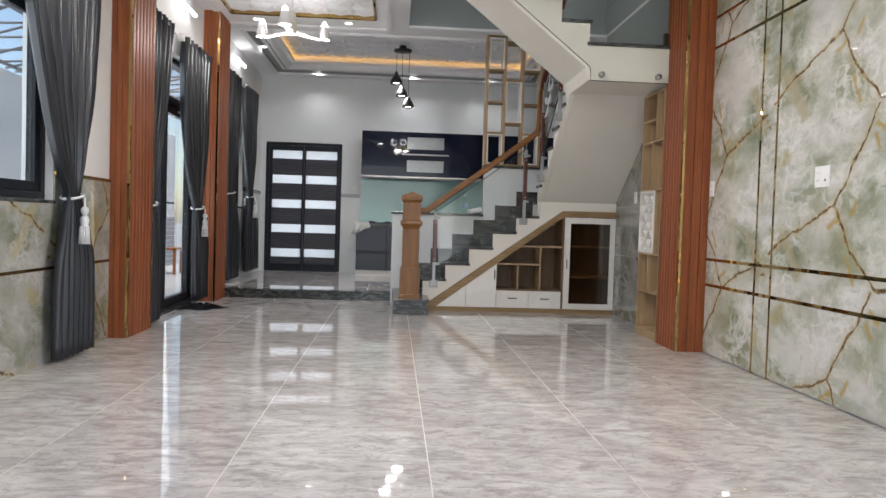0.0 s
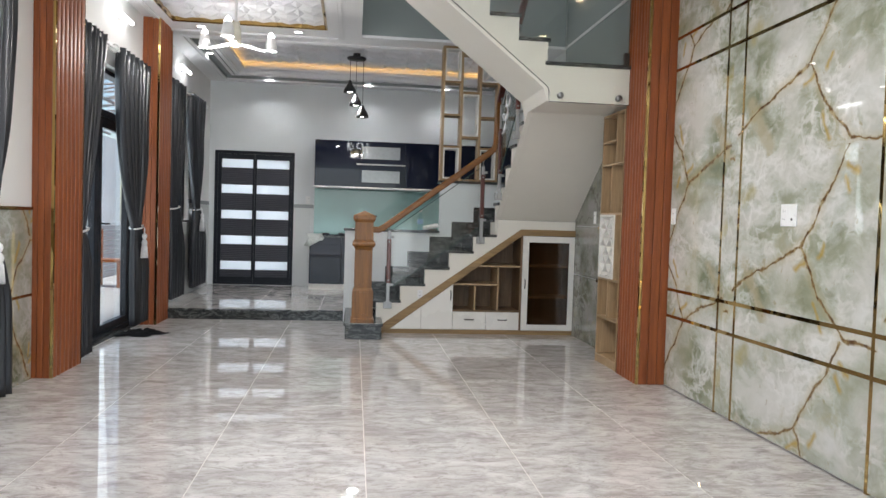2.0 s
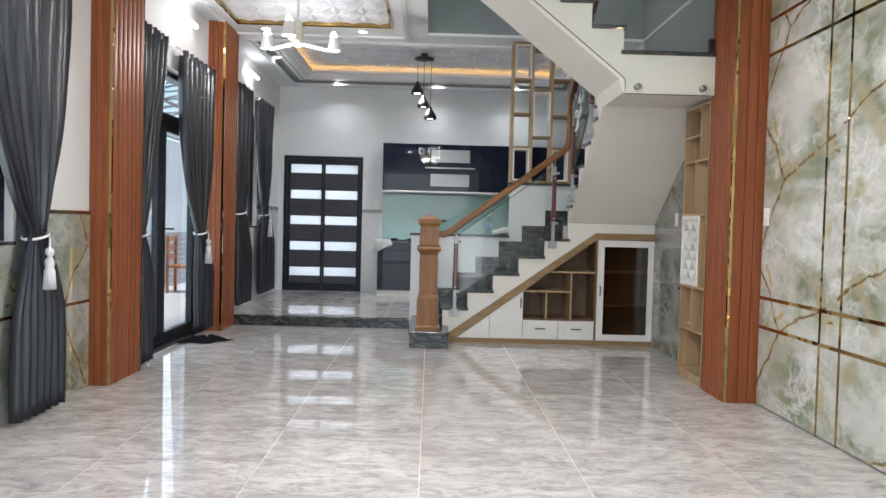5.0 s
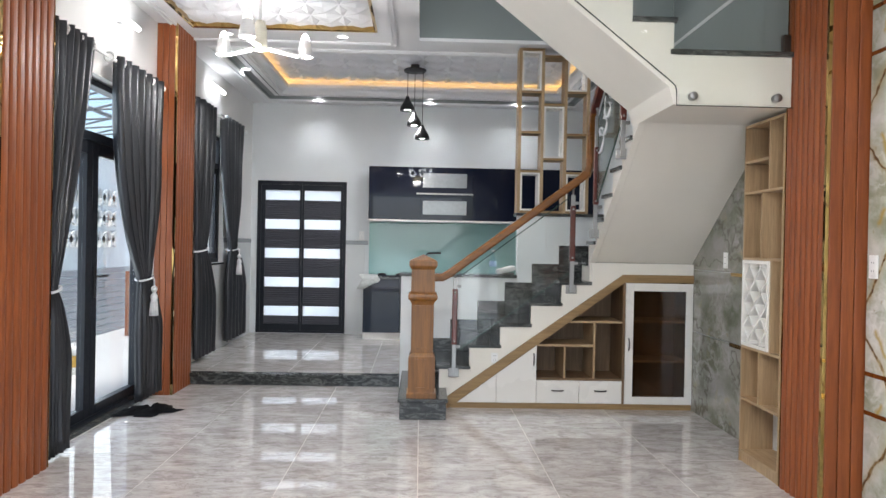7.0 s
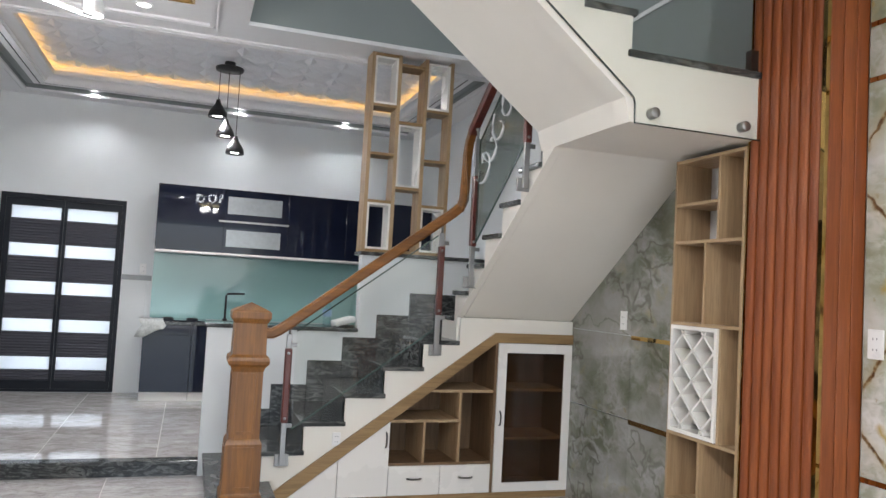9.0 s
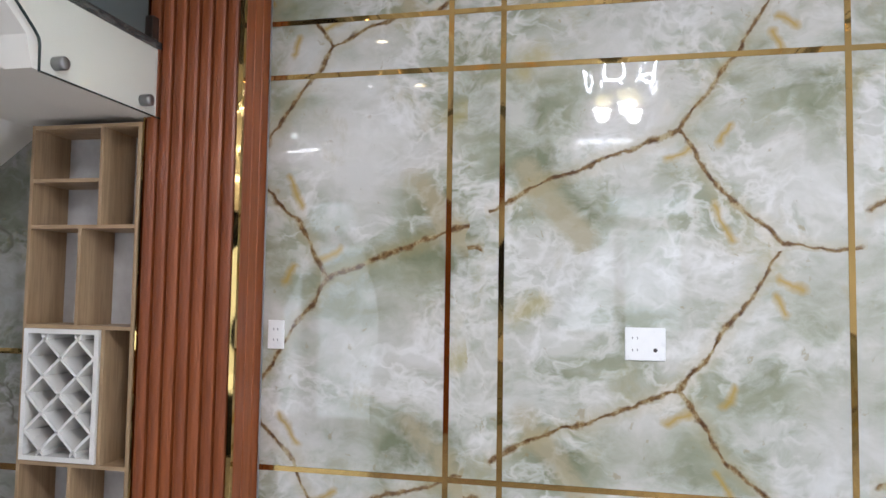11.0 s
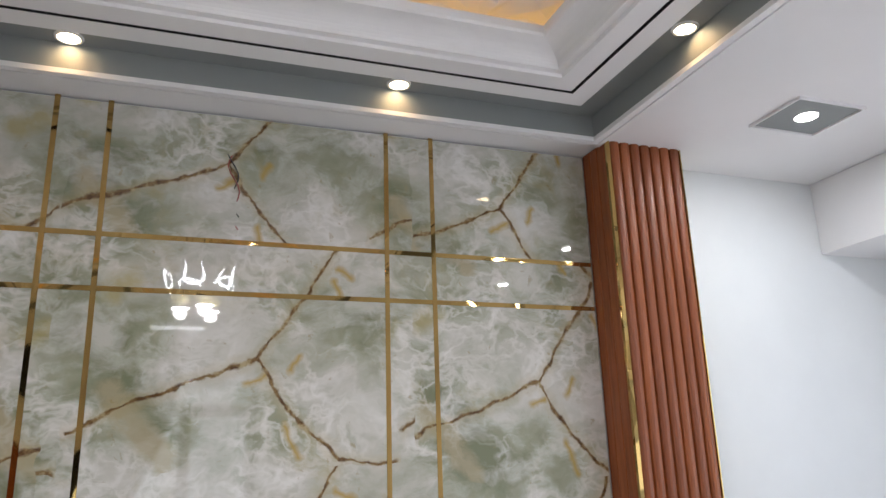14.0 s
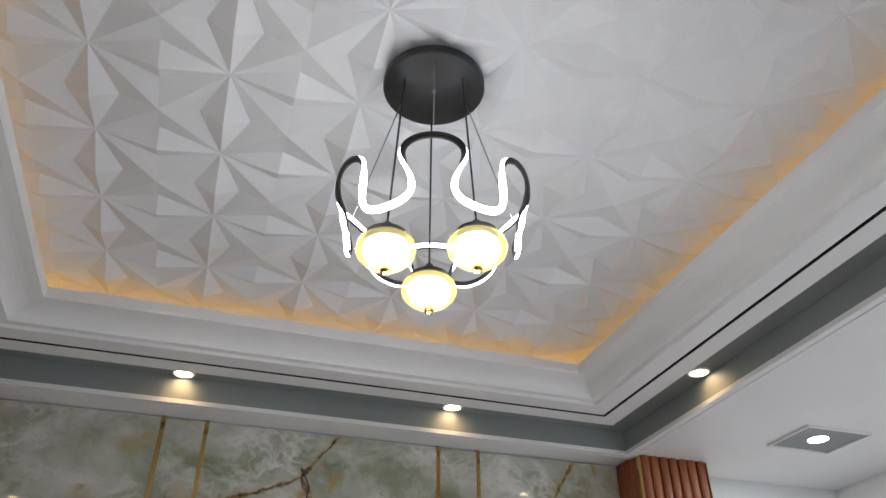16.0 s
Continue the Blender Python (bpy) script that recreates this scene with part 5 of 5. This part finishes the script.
def arm_lamp():
    ob = thing("ceiling_lamp", "white three-armed ceiling lamp with glowing cone shades", "ceiling lamp")
    c = Vector((-1.03, 7.86, 2.86))
    part("canopy", lathe(bmesh.new(), [(0, 0), (0.10, 0), (0.11, -0.02), (0.09, -0.045), (0, -0.05)], (c.x, c.y, 3.305), 28), PLASTIC, ob)
    part("stem", tube(bmesh.new(), [(c.x, c.y, 3.29), (c.x, c.y, c.z)], 0.012, 10), PLASTIC, ob)
    part("hub", lathe(bmesh.new(), [(0, 0.20), (0.035, 0.19), (0.05, 0.12), (0.055, 0.0), (0.05, -0.03), (0, -0.035)], c, 24), plain("cream_plastic", (0.72, 0.69, 0.58), 0.35), ob)
    for ang in (-92, 30, 152):
        d = Vector((math.cos(radians(ang)), math.sin(radians(ang)), 0))
        e = c + d * 0.36
        a = part("arm", tube(bmesh.new(), [c, c + d * 0.2 + Vector((0, 0, -0.02)), e + Vector((0, 0, -0.03))], 0.024, 8, 0.6), PLASTIC, ob)
        part("light_bar", tube(bmesh.new(), [c + d * 0.09 + Vector((0, 0, -0.018)), c + d * 0.30 + Vector((0, 0, -0.035))], 0.019, 8, 0.55), LEDSOFT, a, "glowing light bar")
        s = part("shade", lathe(bmesh.new(), [(0.058, -0.03), (0.058, 0.0), (0.046, 0.08), (0.036, 0.10)], e, 24), PLASTIC, ob, "white cone shade")
        part("tip", lathe(bmesh.new(), [(0.036, 0.10), (0.026, 0.13), (0.011, 0.152), (0, 0.155)], e, 24), LEDSOFT, s)
        part("lens", lathe(bmesh.new(), [(0, -0.034), (0.045, -0.033), (0.057, -0.028)], e, 24), LED, s)
    lamp("ceiling_lamp_glow", "POINT", pose(c.x, c.y, c.z - 0.12), 21, (1, 0.97, 0.92)).data.shadow_soft_size = 0.06


arm_lamp()


def ribbon(bm, path, half, thick):
    """A flat band on edge: face 0 looks outward, face 1 inward."""
    n = len(path)
    rows = []
    for i, p in enumerate(path):
        d = (path[(i + 1) % n] - path[i - 1]).normalized()
        out = Vector((p.x, p.y, 0)).normalized()
        side = d.cross(out).normalized()
        tw = math.pi * (0.5 - 0.5 * math.cos(2 * math.pi * 6 * i / n))
        out, side = (out * math.cos(tw) + side * math.sin(tw)).normalized(), (side * math.cos(tw) - out * math.sin(tw)).normalized()
        rows.append([bm.verts.new(p + side * half * a + out * thick * b) for a, b in ((-1, 1), (1, 1), (1, -1), (-1, -1))])
    for i in range(n):
        a, b = rows[i], rows[(i + 1) % n]
        for k in range(4):
            f = bm.faces.new((a[k], b[k], b[(k + 1) % 4], a[(k + 1) % 4]))
            f.material_index, f.smooth = (1 if k in (2, 3) else 0), True
    bmesh.ops.recalc_face_normals(bm, faces=bm.faces)
    return bm


def chandelier():
    ob = thing("chandelier", "black chandelier with looping light ribbons and three glass bowls", "chandelier")
    c = Vector((0.166, 4.468, 0))
    top = 3.575
    part("ceiling_plate", lathe(bmesh.new(), [(0, -0.03), (0.152, -0.03), (0.158, -0.024), (0.158, 0.0), (0, 0.0)], (c.x, c.y, top), 40), BLACK, ob, "round black ceiling plate")
    part("mount", lathe(bmesh.new(), [(0.12, 0.0), (0.12, 0.034)], (c.x, c.y, top), 24), BLACK, ob)
    part("screw", lathe(bmesh.new(), [(0, -0.008), (0.006, -0.006), (0.006, 0)], (c.x, c.y, top - 0.03), 10), CHROME, ob)
    path = []
    n = 480
    for i in range(n):
        t = 2 * math.pi * i / n
        th = t + 0.15 * math.sin(12 * t) + radians(163)
        r = 0.25 + 0.02 * math.cos(6 * t)
        path.append(Vector((r * math.cos(th), r * math.sin(th), 3.04 + 0.088 * math.cos(6 * t) - 0.016 * math.cos(t))))
    bm = ribbon(bmesh.new(), path, 0.008, 0.0045)
    bm.transform(Matrix.Translation((c.x, c.y, 0)))
    part("light_ribbon", bm, [BLACK, RIBBON_LED], ob, "looping black band with a white light face")
    for k in range(3):
        a = radians(163 + 120 * k)
        px, py = c.x + 0.28 * math.cos(a), c.y + 0.28 * math.sin(a)
        part("wire", tube(bmesh.new(), [(px, py, 3.14), (c.x + 0.12 * math.cos(a), c.y + 0.12 * math.sin(a), top - 0.03)], 0.002, 5), CHROME, ob)
    for dx, dy, z in ((0.136, -0.033, 2.85), (-0.024, 0.132, 2.85), (-0.104, -0.088, 2.85)):
        px, py = c.x + dx, c.y + dy
        b = part("bowl", lathe(bmesh.new(), [(0.0, 0.0), (0.03, 0.004), (0.055, 0.016), (0.074, 0.036), (0.079, 0.054), (0.074, 0.074), (0.054, 0.09)], (px, py, z), 32), BOWL, ob, "amber textured glass bowl, lit")
        part("core", lathe(bmesh.new(), [(0, 0.012), (0.03, 0.016), (0.052, 0.03), (0.062, 0.05), (0.056, 0.07), (0.03, 0.082), (0, 0.084)], (px, py, z), 24), BULB, b, "bright white light core")
        part("lid", lathe(bmesh.new(), [(0.058, 0.088), (0.057, 0.1), (0.02, 0.112), (0.01, 0.14), (0, 0.14)], (px, py, z), 24), BLACK, b)
        part("finial", lathe(bmesh.new(), [(0, -0.022), (0.01, -0.018), (0.014, -0.008), (0.012, 0.0), (0.0, 0.004)], (px, py, z), 16), GOLD, b, "gold knob")
        lamp("bowl_light", "AREA", look((px, py, z - 0.025), (px, py, 0)), 10.5, (1, 0.985, 0.96), 0.12)
        lamp("bowl_glow", "POINT", pose(px, py, z - 0.06), 2.5, (1, 0.975, 0.94)).data.shadow_soft_size = 0.05
        part("flex", tube(bmesh.new(), [(px, py, z + 0.135), (c.x + dx * 0.75, c.y + dy * 0.75, top - 0.03)], 0.003, 6), BLACK, ob)


chandelier()


# ---- wiring plates ----
def plate(x, y, z, w, h, face, gang=1, label="white plastic socket plate"):
    """face: 'x-' plate on the party wall, 'y-' plate on the stair front."""
    ob = thing("socket_plate", label, "socket", "sockets")
    if face == "x-":
        part("cover", boxes((x - 0.009, x - 0.001, y, y + w, z, z + h), bev=0.003), PLASTIC, ob)
        for g in range(gang):
            cy = y + w * (gang - g - 0.5) / gang
            m = part("module", boxes((x - 0.0102, x - 0.0088, cy - 0.03, cy + 0.03, z + 0.012, z + h - 0.012), bev=0.0005), PLASTIC, ob)
            if g:
                hole = lathe(bmesh.new(), [(0, 0), (0.007, 0), (0.008, 0.001), (0.008, 0.002)], n=14)
                hole.transform(pose(x - 0.0122, cy, z + h * 0.32, 0, 90))
                part("button", hole, DARKMETAL, m)
                continue
            for zz in (0.32, 0.68):
                for s in (-0.009, 0.009):
                    part("slot", boxes((x - 0.0107, x - 0.0101, cy + s - 0.002, cy + s + 0.002, z + h * zz - 0.0045, z + h * zz + 0.0045)), SLOT, m)
    else:
        part("cover", boxes((x, x + w, y - 0.009, y - 0.001, z, z + h), bev=0.003), PLASTIC, ob)
        for zz in (0.3, 0.7):
            for s in (-0.008, 0.008):
                part("slot", boxes((x + w / 2 + s - 0.002, x + w / 2 + s + 0.002, y - 0.0096, y - 0.0088, z + h * zz - 0.0045, z + h * zz + 0.0045)), SLOT, ob)


SLOT = plain("grey_socket_slot", (0.22, 0.22, 0.23), 0.5)
WX = XR - 0.012
plate(WX, 4.335, 1.25, 0.15, 0.125, "x-", 2, "white double socket plate on the onyx wall")
plate(WX, 5.888, 1.248, 0.075, 0.122, "x-", 1, "white socket plate beside the fluted column")
plate(WX, 2.843, 1.25, 0.075, 0.122, "x-", 1, "white socket plate near the entrance column")
plate(WX, 7.75, 1.24, 0.075, 0.122, "x-", 1, "white switch plate under the stair")
plate(0.835, 8.46, 0.385, 0.055, 0.085, "y-", 1, "small white socket plate on the stair side")
plate(-0.64, YB, 1.42, 0.07, 0.12, "y-", 1, "white switch plate beside the back door")
ob = thing("loose_wire", "thin red and black wires hanging from the onyx wall", "wire")
for k, m in enumerate((plain("red_wire", (0.25, 0.03, 0.02), 0.5), BLACK)):
    part("strand", tube(bmesh.new(), [(WX - 0.004 - 0.012 * math.sin(i * 0.5 + k), 4.43 - 0.003 * i + 0.022 * math.sin(i * 0.8 + k * 2), 3.08 - 0.03 * i) for i in range(13 - k * 2)], 0.003, 6), m, ob)


# ---- outside the side door ----
wall_out = struct("wall_alley", boxes((-4.7, -4.5, -3, 16, -0.21, 2.6)), WHITE, "white boundary wall of the side yard")
bm = bmesh.new()
for k in range(11):
    box(bm, -4.5, -4.485, -3, 16, -0.1 + 0.095 * k, -0.1 + 0.095 * k + 0.08)
struct("trim_alley_cladding", bm, plain("grey_ribbed_tile", (0.33, 0.34, 0.36), 0.5), "grey ribbed wall cladding")
struct("pavement_alley", boxes((-4.5, -2.345, -3, 16, -0.21, -0.05)), plain("pale_yard_tile", (0.62, 0.61, 0.6), 0.35), "pale tiled side yard")
bm = bmesh.new()
for k in range(7):
    y = 11.55 + k * 0.34
    for j in range(3):
        z = 1.36 + 0.31 * j
        for s in (0, 90):
            q = poly(bmesh.new(), [(-0.02, 0, -0.17), (-0.02, 0.045, -0.08), (-0.02, 0.045, 0.08), (-0.02, 0, 0.17), (-0.02, -0.045, 0.08), (-0.02, -0.045, -0.08)], (0.04, 0, 0))
            q.transform(pose(-4.46, y, z, 45 + s))
            me = bpy.data.meshes.new("tmp")
            q.to_mesh(me)
            q.free()
            bm.from_mesh(me)
            bpy.data.meshes.remove(me)
struct("trim_breeze_blocks", bm, LACQUER, "white openwork breeze blocks")
bm = bmesh.new()
for k in range(26):
    y = -1 + 0.55 * k
    tube(bm, [(-4.5, y, 2.62), (-2.36, y + 0.9, 2.95)], 0.014, 6)
    tube(bm, [(-4.5, y + 0.9, 2.62), (-2.36, y, 2.95)], 0.014, 6)
for x in (-4.4, -3.4, -2.45):
    tube(bm, [(x, -2, 2.62 + (x + 4.5) * 0.154), (x, 15, 2.62 + (x + 4.5) * 0.154)], 0.025, 6)
tagged(obj("yard_grille", bm, plain("grey_steel_bars", (0.3, 0.31, 0.32), 0.5)), "grey steel lattice grille over the side yard", "grille")


def wood_chair(x, y):
    ob = thing("garden_chair", "orange brown wooden chair in the side yard", "chair")
    m = wood("orange_wood", (0.28, 0.08, 0.02), (0.45, 0.16, 0.05), "z", 0.35)
    z = -0.05
    for dx in (0, 0.4):
        for dy in (0, 0.4):
            part("leg", boxes((x + dx, x + dx + 0.045, y + dy, y + dy + 0.045, z, z + (0.95 if dx == 0 else 0.45)), bev=0.004), m, ob)
    part("seat", boxes((x, x + 0.45, y, y + 0.45, z + 0.42, z + 0.46), bev=0.005), m, ob)
    for zz in (0.6, 0.75, 0.9):
        part("slat", boxes((x + 0.01, x + 0.03, y + 0.046, y + 0.399, z + zz - 0.035, z + zz + 0.035), bev=0.004), m, ob)


wood_chair(-4.1, 13.2)
ob = thing("paint_bucket", "white plastic bucket with a coloured label in the yard", "bucket")
part("pail", lathe(bmesh.new(), [(0, 0), (0.11, 0), (0.125, 0.26), (0.135, 0.27), (0.13, 0.28), (0.12, 0.27), (0.1, 0.02), (0, 0.02)], (-3.35, 10.1, -0.05), 24), PLASTIC, ob)
part("label_band", lathe(bmesh.new(), [(0.115, 0.08), (0.124, 0.2)], (-3.35, 10.1, -0.05), 24), plain("yellow_label", (0.6, 0.35, 0.05), 0.5), ob)
part("handle", tube(bmesh.new(), [(-3.35, 10.1 + 0.13 * math.cos(a), 0.22 + 0.13 * math.sin(a)) for a in [math.pi * i / 12 for i in range(13)]], 0.004, 6), CHROME, ob)


# ---- wall tiles and gold strips ----
def onyx_wall():
    ys = [2.54, 3.445, 3.685, 4.965, 5.183, 6.0]
    zs = [0.0, 0.548, 0.75, 2.42, 2.66, H - 0.002]
    for a, b in zip(ys, ys[1:]):
        for c, d in zip(zs, zs[1:]):
            part("tile", boxes((WX, XR + 0.011, a + 0.0115, b - 0.0115, c + 0.0115, d - 0.0115)), ONYX, wall_right)
    g = 0.011
    for y in ys[1:-1]:
        part("gold_strip", boxes((WX - 0.0015, XR + 0.011, y - g, y + g, 0, H - 0.002)), GOLD, wall_right)
    for z in zs[1:-1]:
        for a, b in zip(ys, ys[1:]):
            part("gold_strip", boxes((WX - 0.0012, XR + 0.011, a + g, b - g, z - g, z + g)), GOLD, wall_right)
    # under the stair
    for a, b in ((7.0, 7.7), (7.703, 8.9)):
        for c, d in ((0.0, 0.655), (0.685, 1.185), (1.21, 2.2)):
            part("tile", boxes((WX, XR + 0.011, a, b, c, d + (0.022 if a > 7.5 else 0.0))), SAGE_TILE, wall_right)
    part("gold_strip", boxes((WX - 0.001, XR + 0.011, 7.0, 7.7, 0.655, 0.685)), BRONZE, wall_right)
    part("gold_strip", boxes((WX - 0.001, XR + 0.011, 7.0, 7.7, 1.185, 1.21)), GOLD, wall_right)
    # by the entrance
    for a, b in ((YF + 0.013, 2.055),):
        part("tile", boxes((WX, XR + 0.011, a, b, 0, 1.14)), BLUE_TILE, wall_right)
    part("gold_strip", boxes((WX - 0.006, XR + 0.011, YF + 0.02, 2.055, 1.14, 1.163)), GOLD, wall_right)
    for a, b in ((-2.13, -1.5), (1.75, WX)):
        part("tile", boxes((a, b, YF + 0.001, YF + 0.012, 0, 1.14)), BLUE_TILE, wall_front)
        part("gold_strip", boxes((a, b, YF + 0.001, YF + 0.018, 1.14, 1.163)), GOLD, wall_front)


onyx_wall()


def left_wainscot():
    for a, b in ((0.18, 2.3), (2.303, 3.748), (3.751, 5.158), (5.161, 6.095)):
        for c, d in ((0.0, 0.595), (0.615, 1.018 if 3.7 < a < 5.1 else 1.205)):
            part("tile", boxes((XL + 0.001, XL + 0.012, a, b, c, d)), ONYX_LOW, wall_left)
        part("trim_strip", boxes((XL + 0.001, XL + 0.0135, a, b, 0.595, 0.615)), BRONZE, wall_left)
        if not 3.7 < a < 5.1:
            part("trim_strip", boxes((XL + 0.001, XL + 0.018, a, b, 1.205, 1.228)), BRONZE, wall_left)
    pale = plain("white_wall_tile", (0.70, 0.72, 0.72), 0.12, 0, 0.05, 2)
    greyband = plain("grey_band_tile", (0.36, 0.38, 0.39), 0.2)
    for a, b in ((9.45, 10.175), (11.105, 11.8), (11.803, 12.53)):
        part("tile", boxes((XL + 0.001, XL + 0.01, a, b, KZ, 1.35)), pale, wall_left)
        part("tile", boxes((XL + 0.001, XL + 0.013, a, b, 1.353, 1.41)), greyband, wall_left)
    part("tile", boxes((XL + 0.001, XL + 0.01, 10.178, 11.102, KZ, 1.09)), pale, wall_left)
    part("tile", boxes((-0.82, -0.56, YB - 0.01, YB - 0.001, KZ, 1.35)), pale, wall_back)
    part("tile", boxes((-0.82, -0.51, YB - 0.013, YB - 0.001, 1.353, 1.41)), greyband, wall_back)


left_wainscot()


# ---- floor tiles ----
def tiles(parent, x_joint, y_joint, s, sy, x0, x1, y0, y1, z):
    shared = {}
    i0, i1 = math.floor((x0 - x_joint) / s), math.ceil((x1 - x_joint) / s)
    j0, j1 = math.floor((y0 - y_joint) / sy), math.ceil((y1 - y_joint) / sy)
    for i in range(i0, i1):
        for j in range(j0, j1):
            a, b = max(x0, x_joint + i * s + 0.0022), min(x1, x_joint + (i + 1) * s - 0.0022)
            c, d = max(y0, y_joint + j * sy + 0.0022), min(y1, y_joint + (j + 1) * sy - 0.0022)
            if b - a < 0.01 or d - c < 0.01:
                continue
            key = (round(b - a, 3), round(d - c, 3))
            if key not in shared:
                bm = boxes((-(b - a) / 2, (b - a) / 2, -(d - c) / 2, (d - c) / 2, -0.01, 0.0))
                me = bpy.data.meshes.new("tile")
                bm.to_mesh(me)
                bm.free()
                me.materials.append(FLOOR)
                shared[key] = me
            t = new("tile", shared[key])
            t.parent = parent
            t.location = ((a + b) / 2, (c + d) / 2, z)


tiles(floor, 0.226, 6.155, 0.785, 0.82, -2.14, 2.57, -0.3, STEP_Y, 0.0)
tiles(kitchen_floor, -1.05, 10.75, 0.8, 0.8, -2.14, 2.57, STEP_Y + 0.1, YB, KZ)
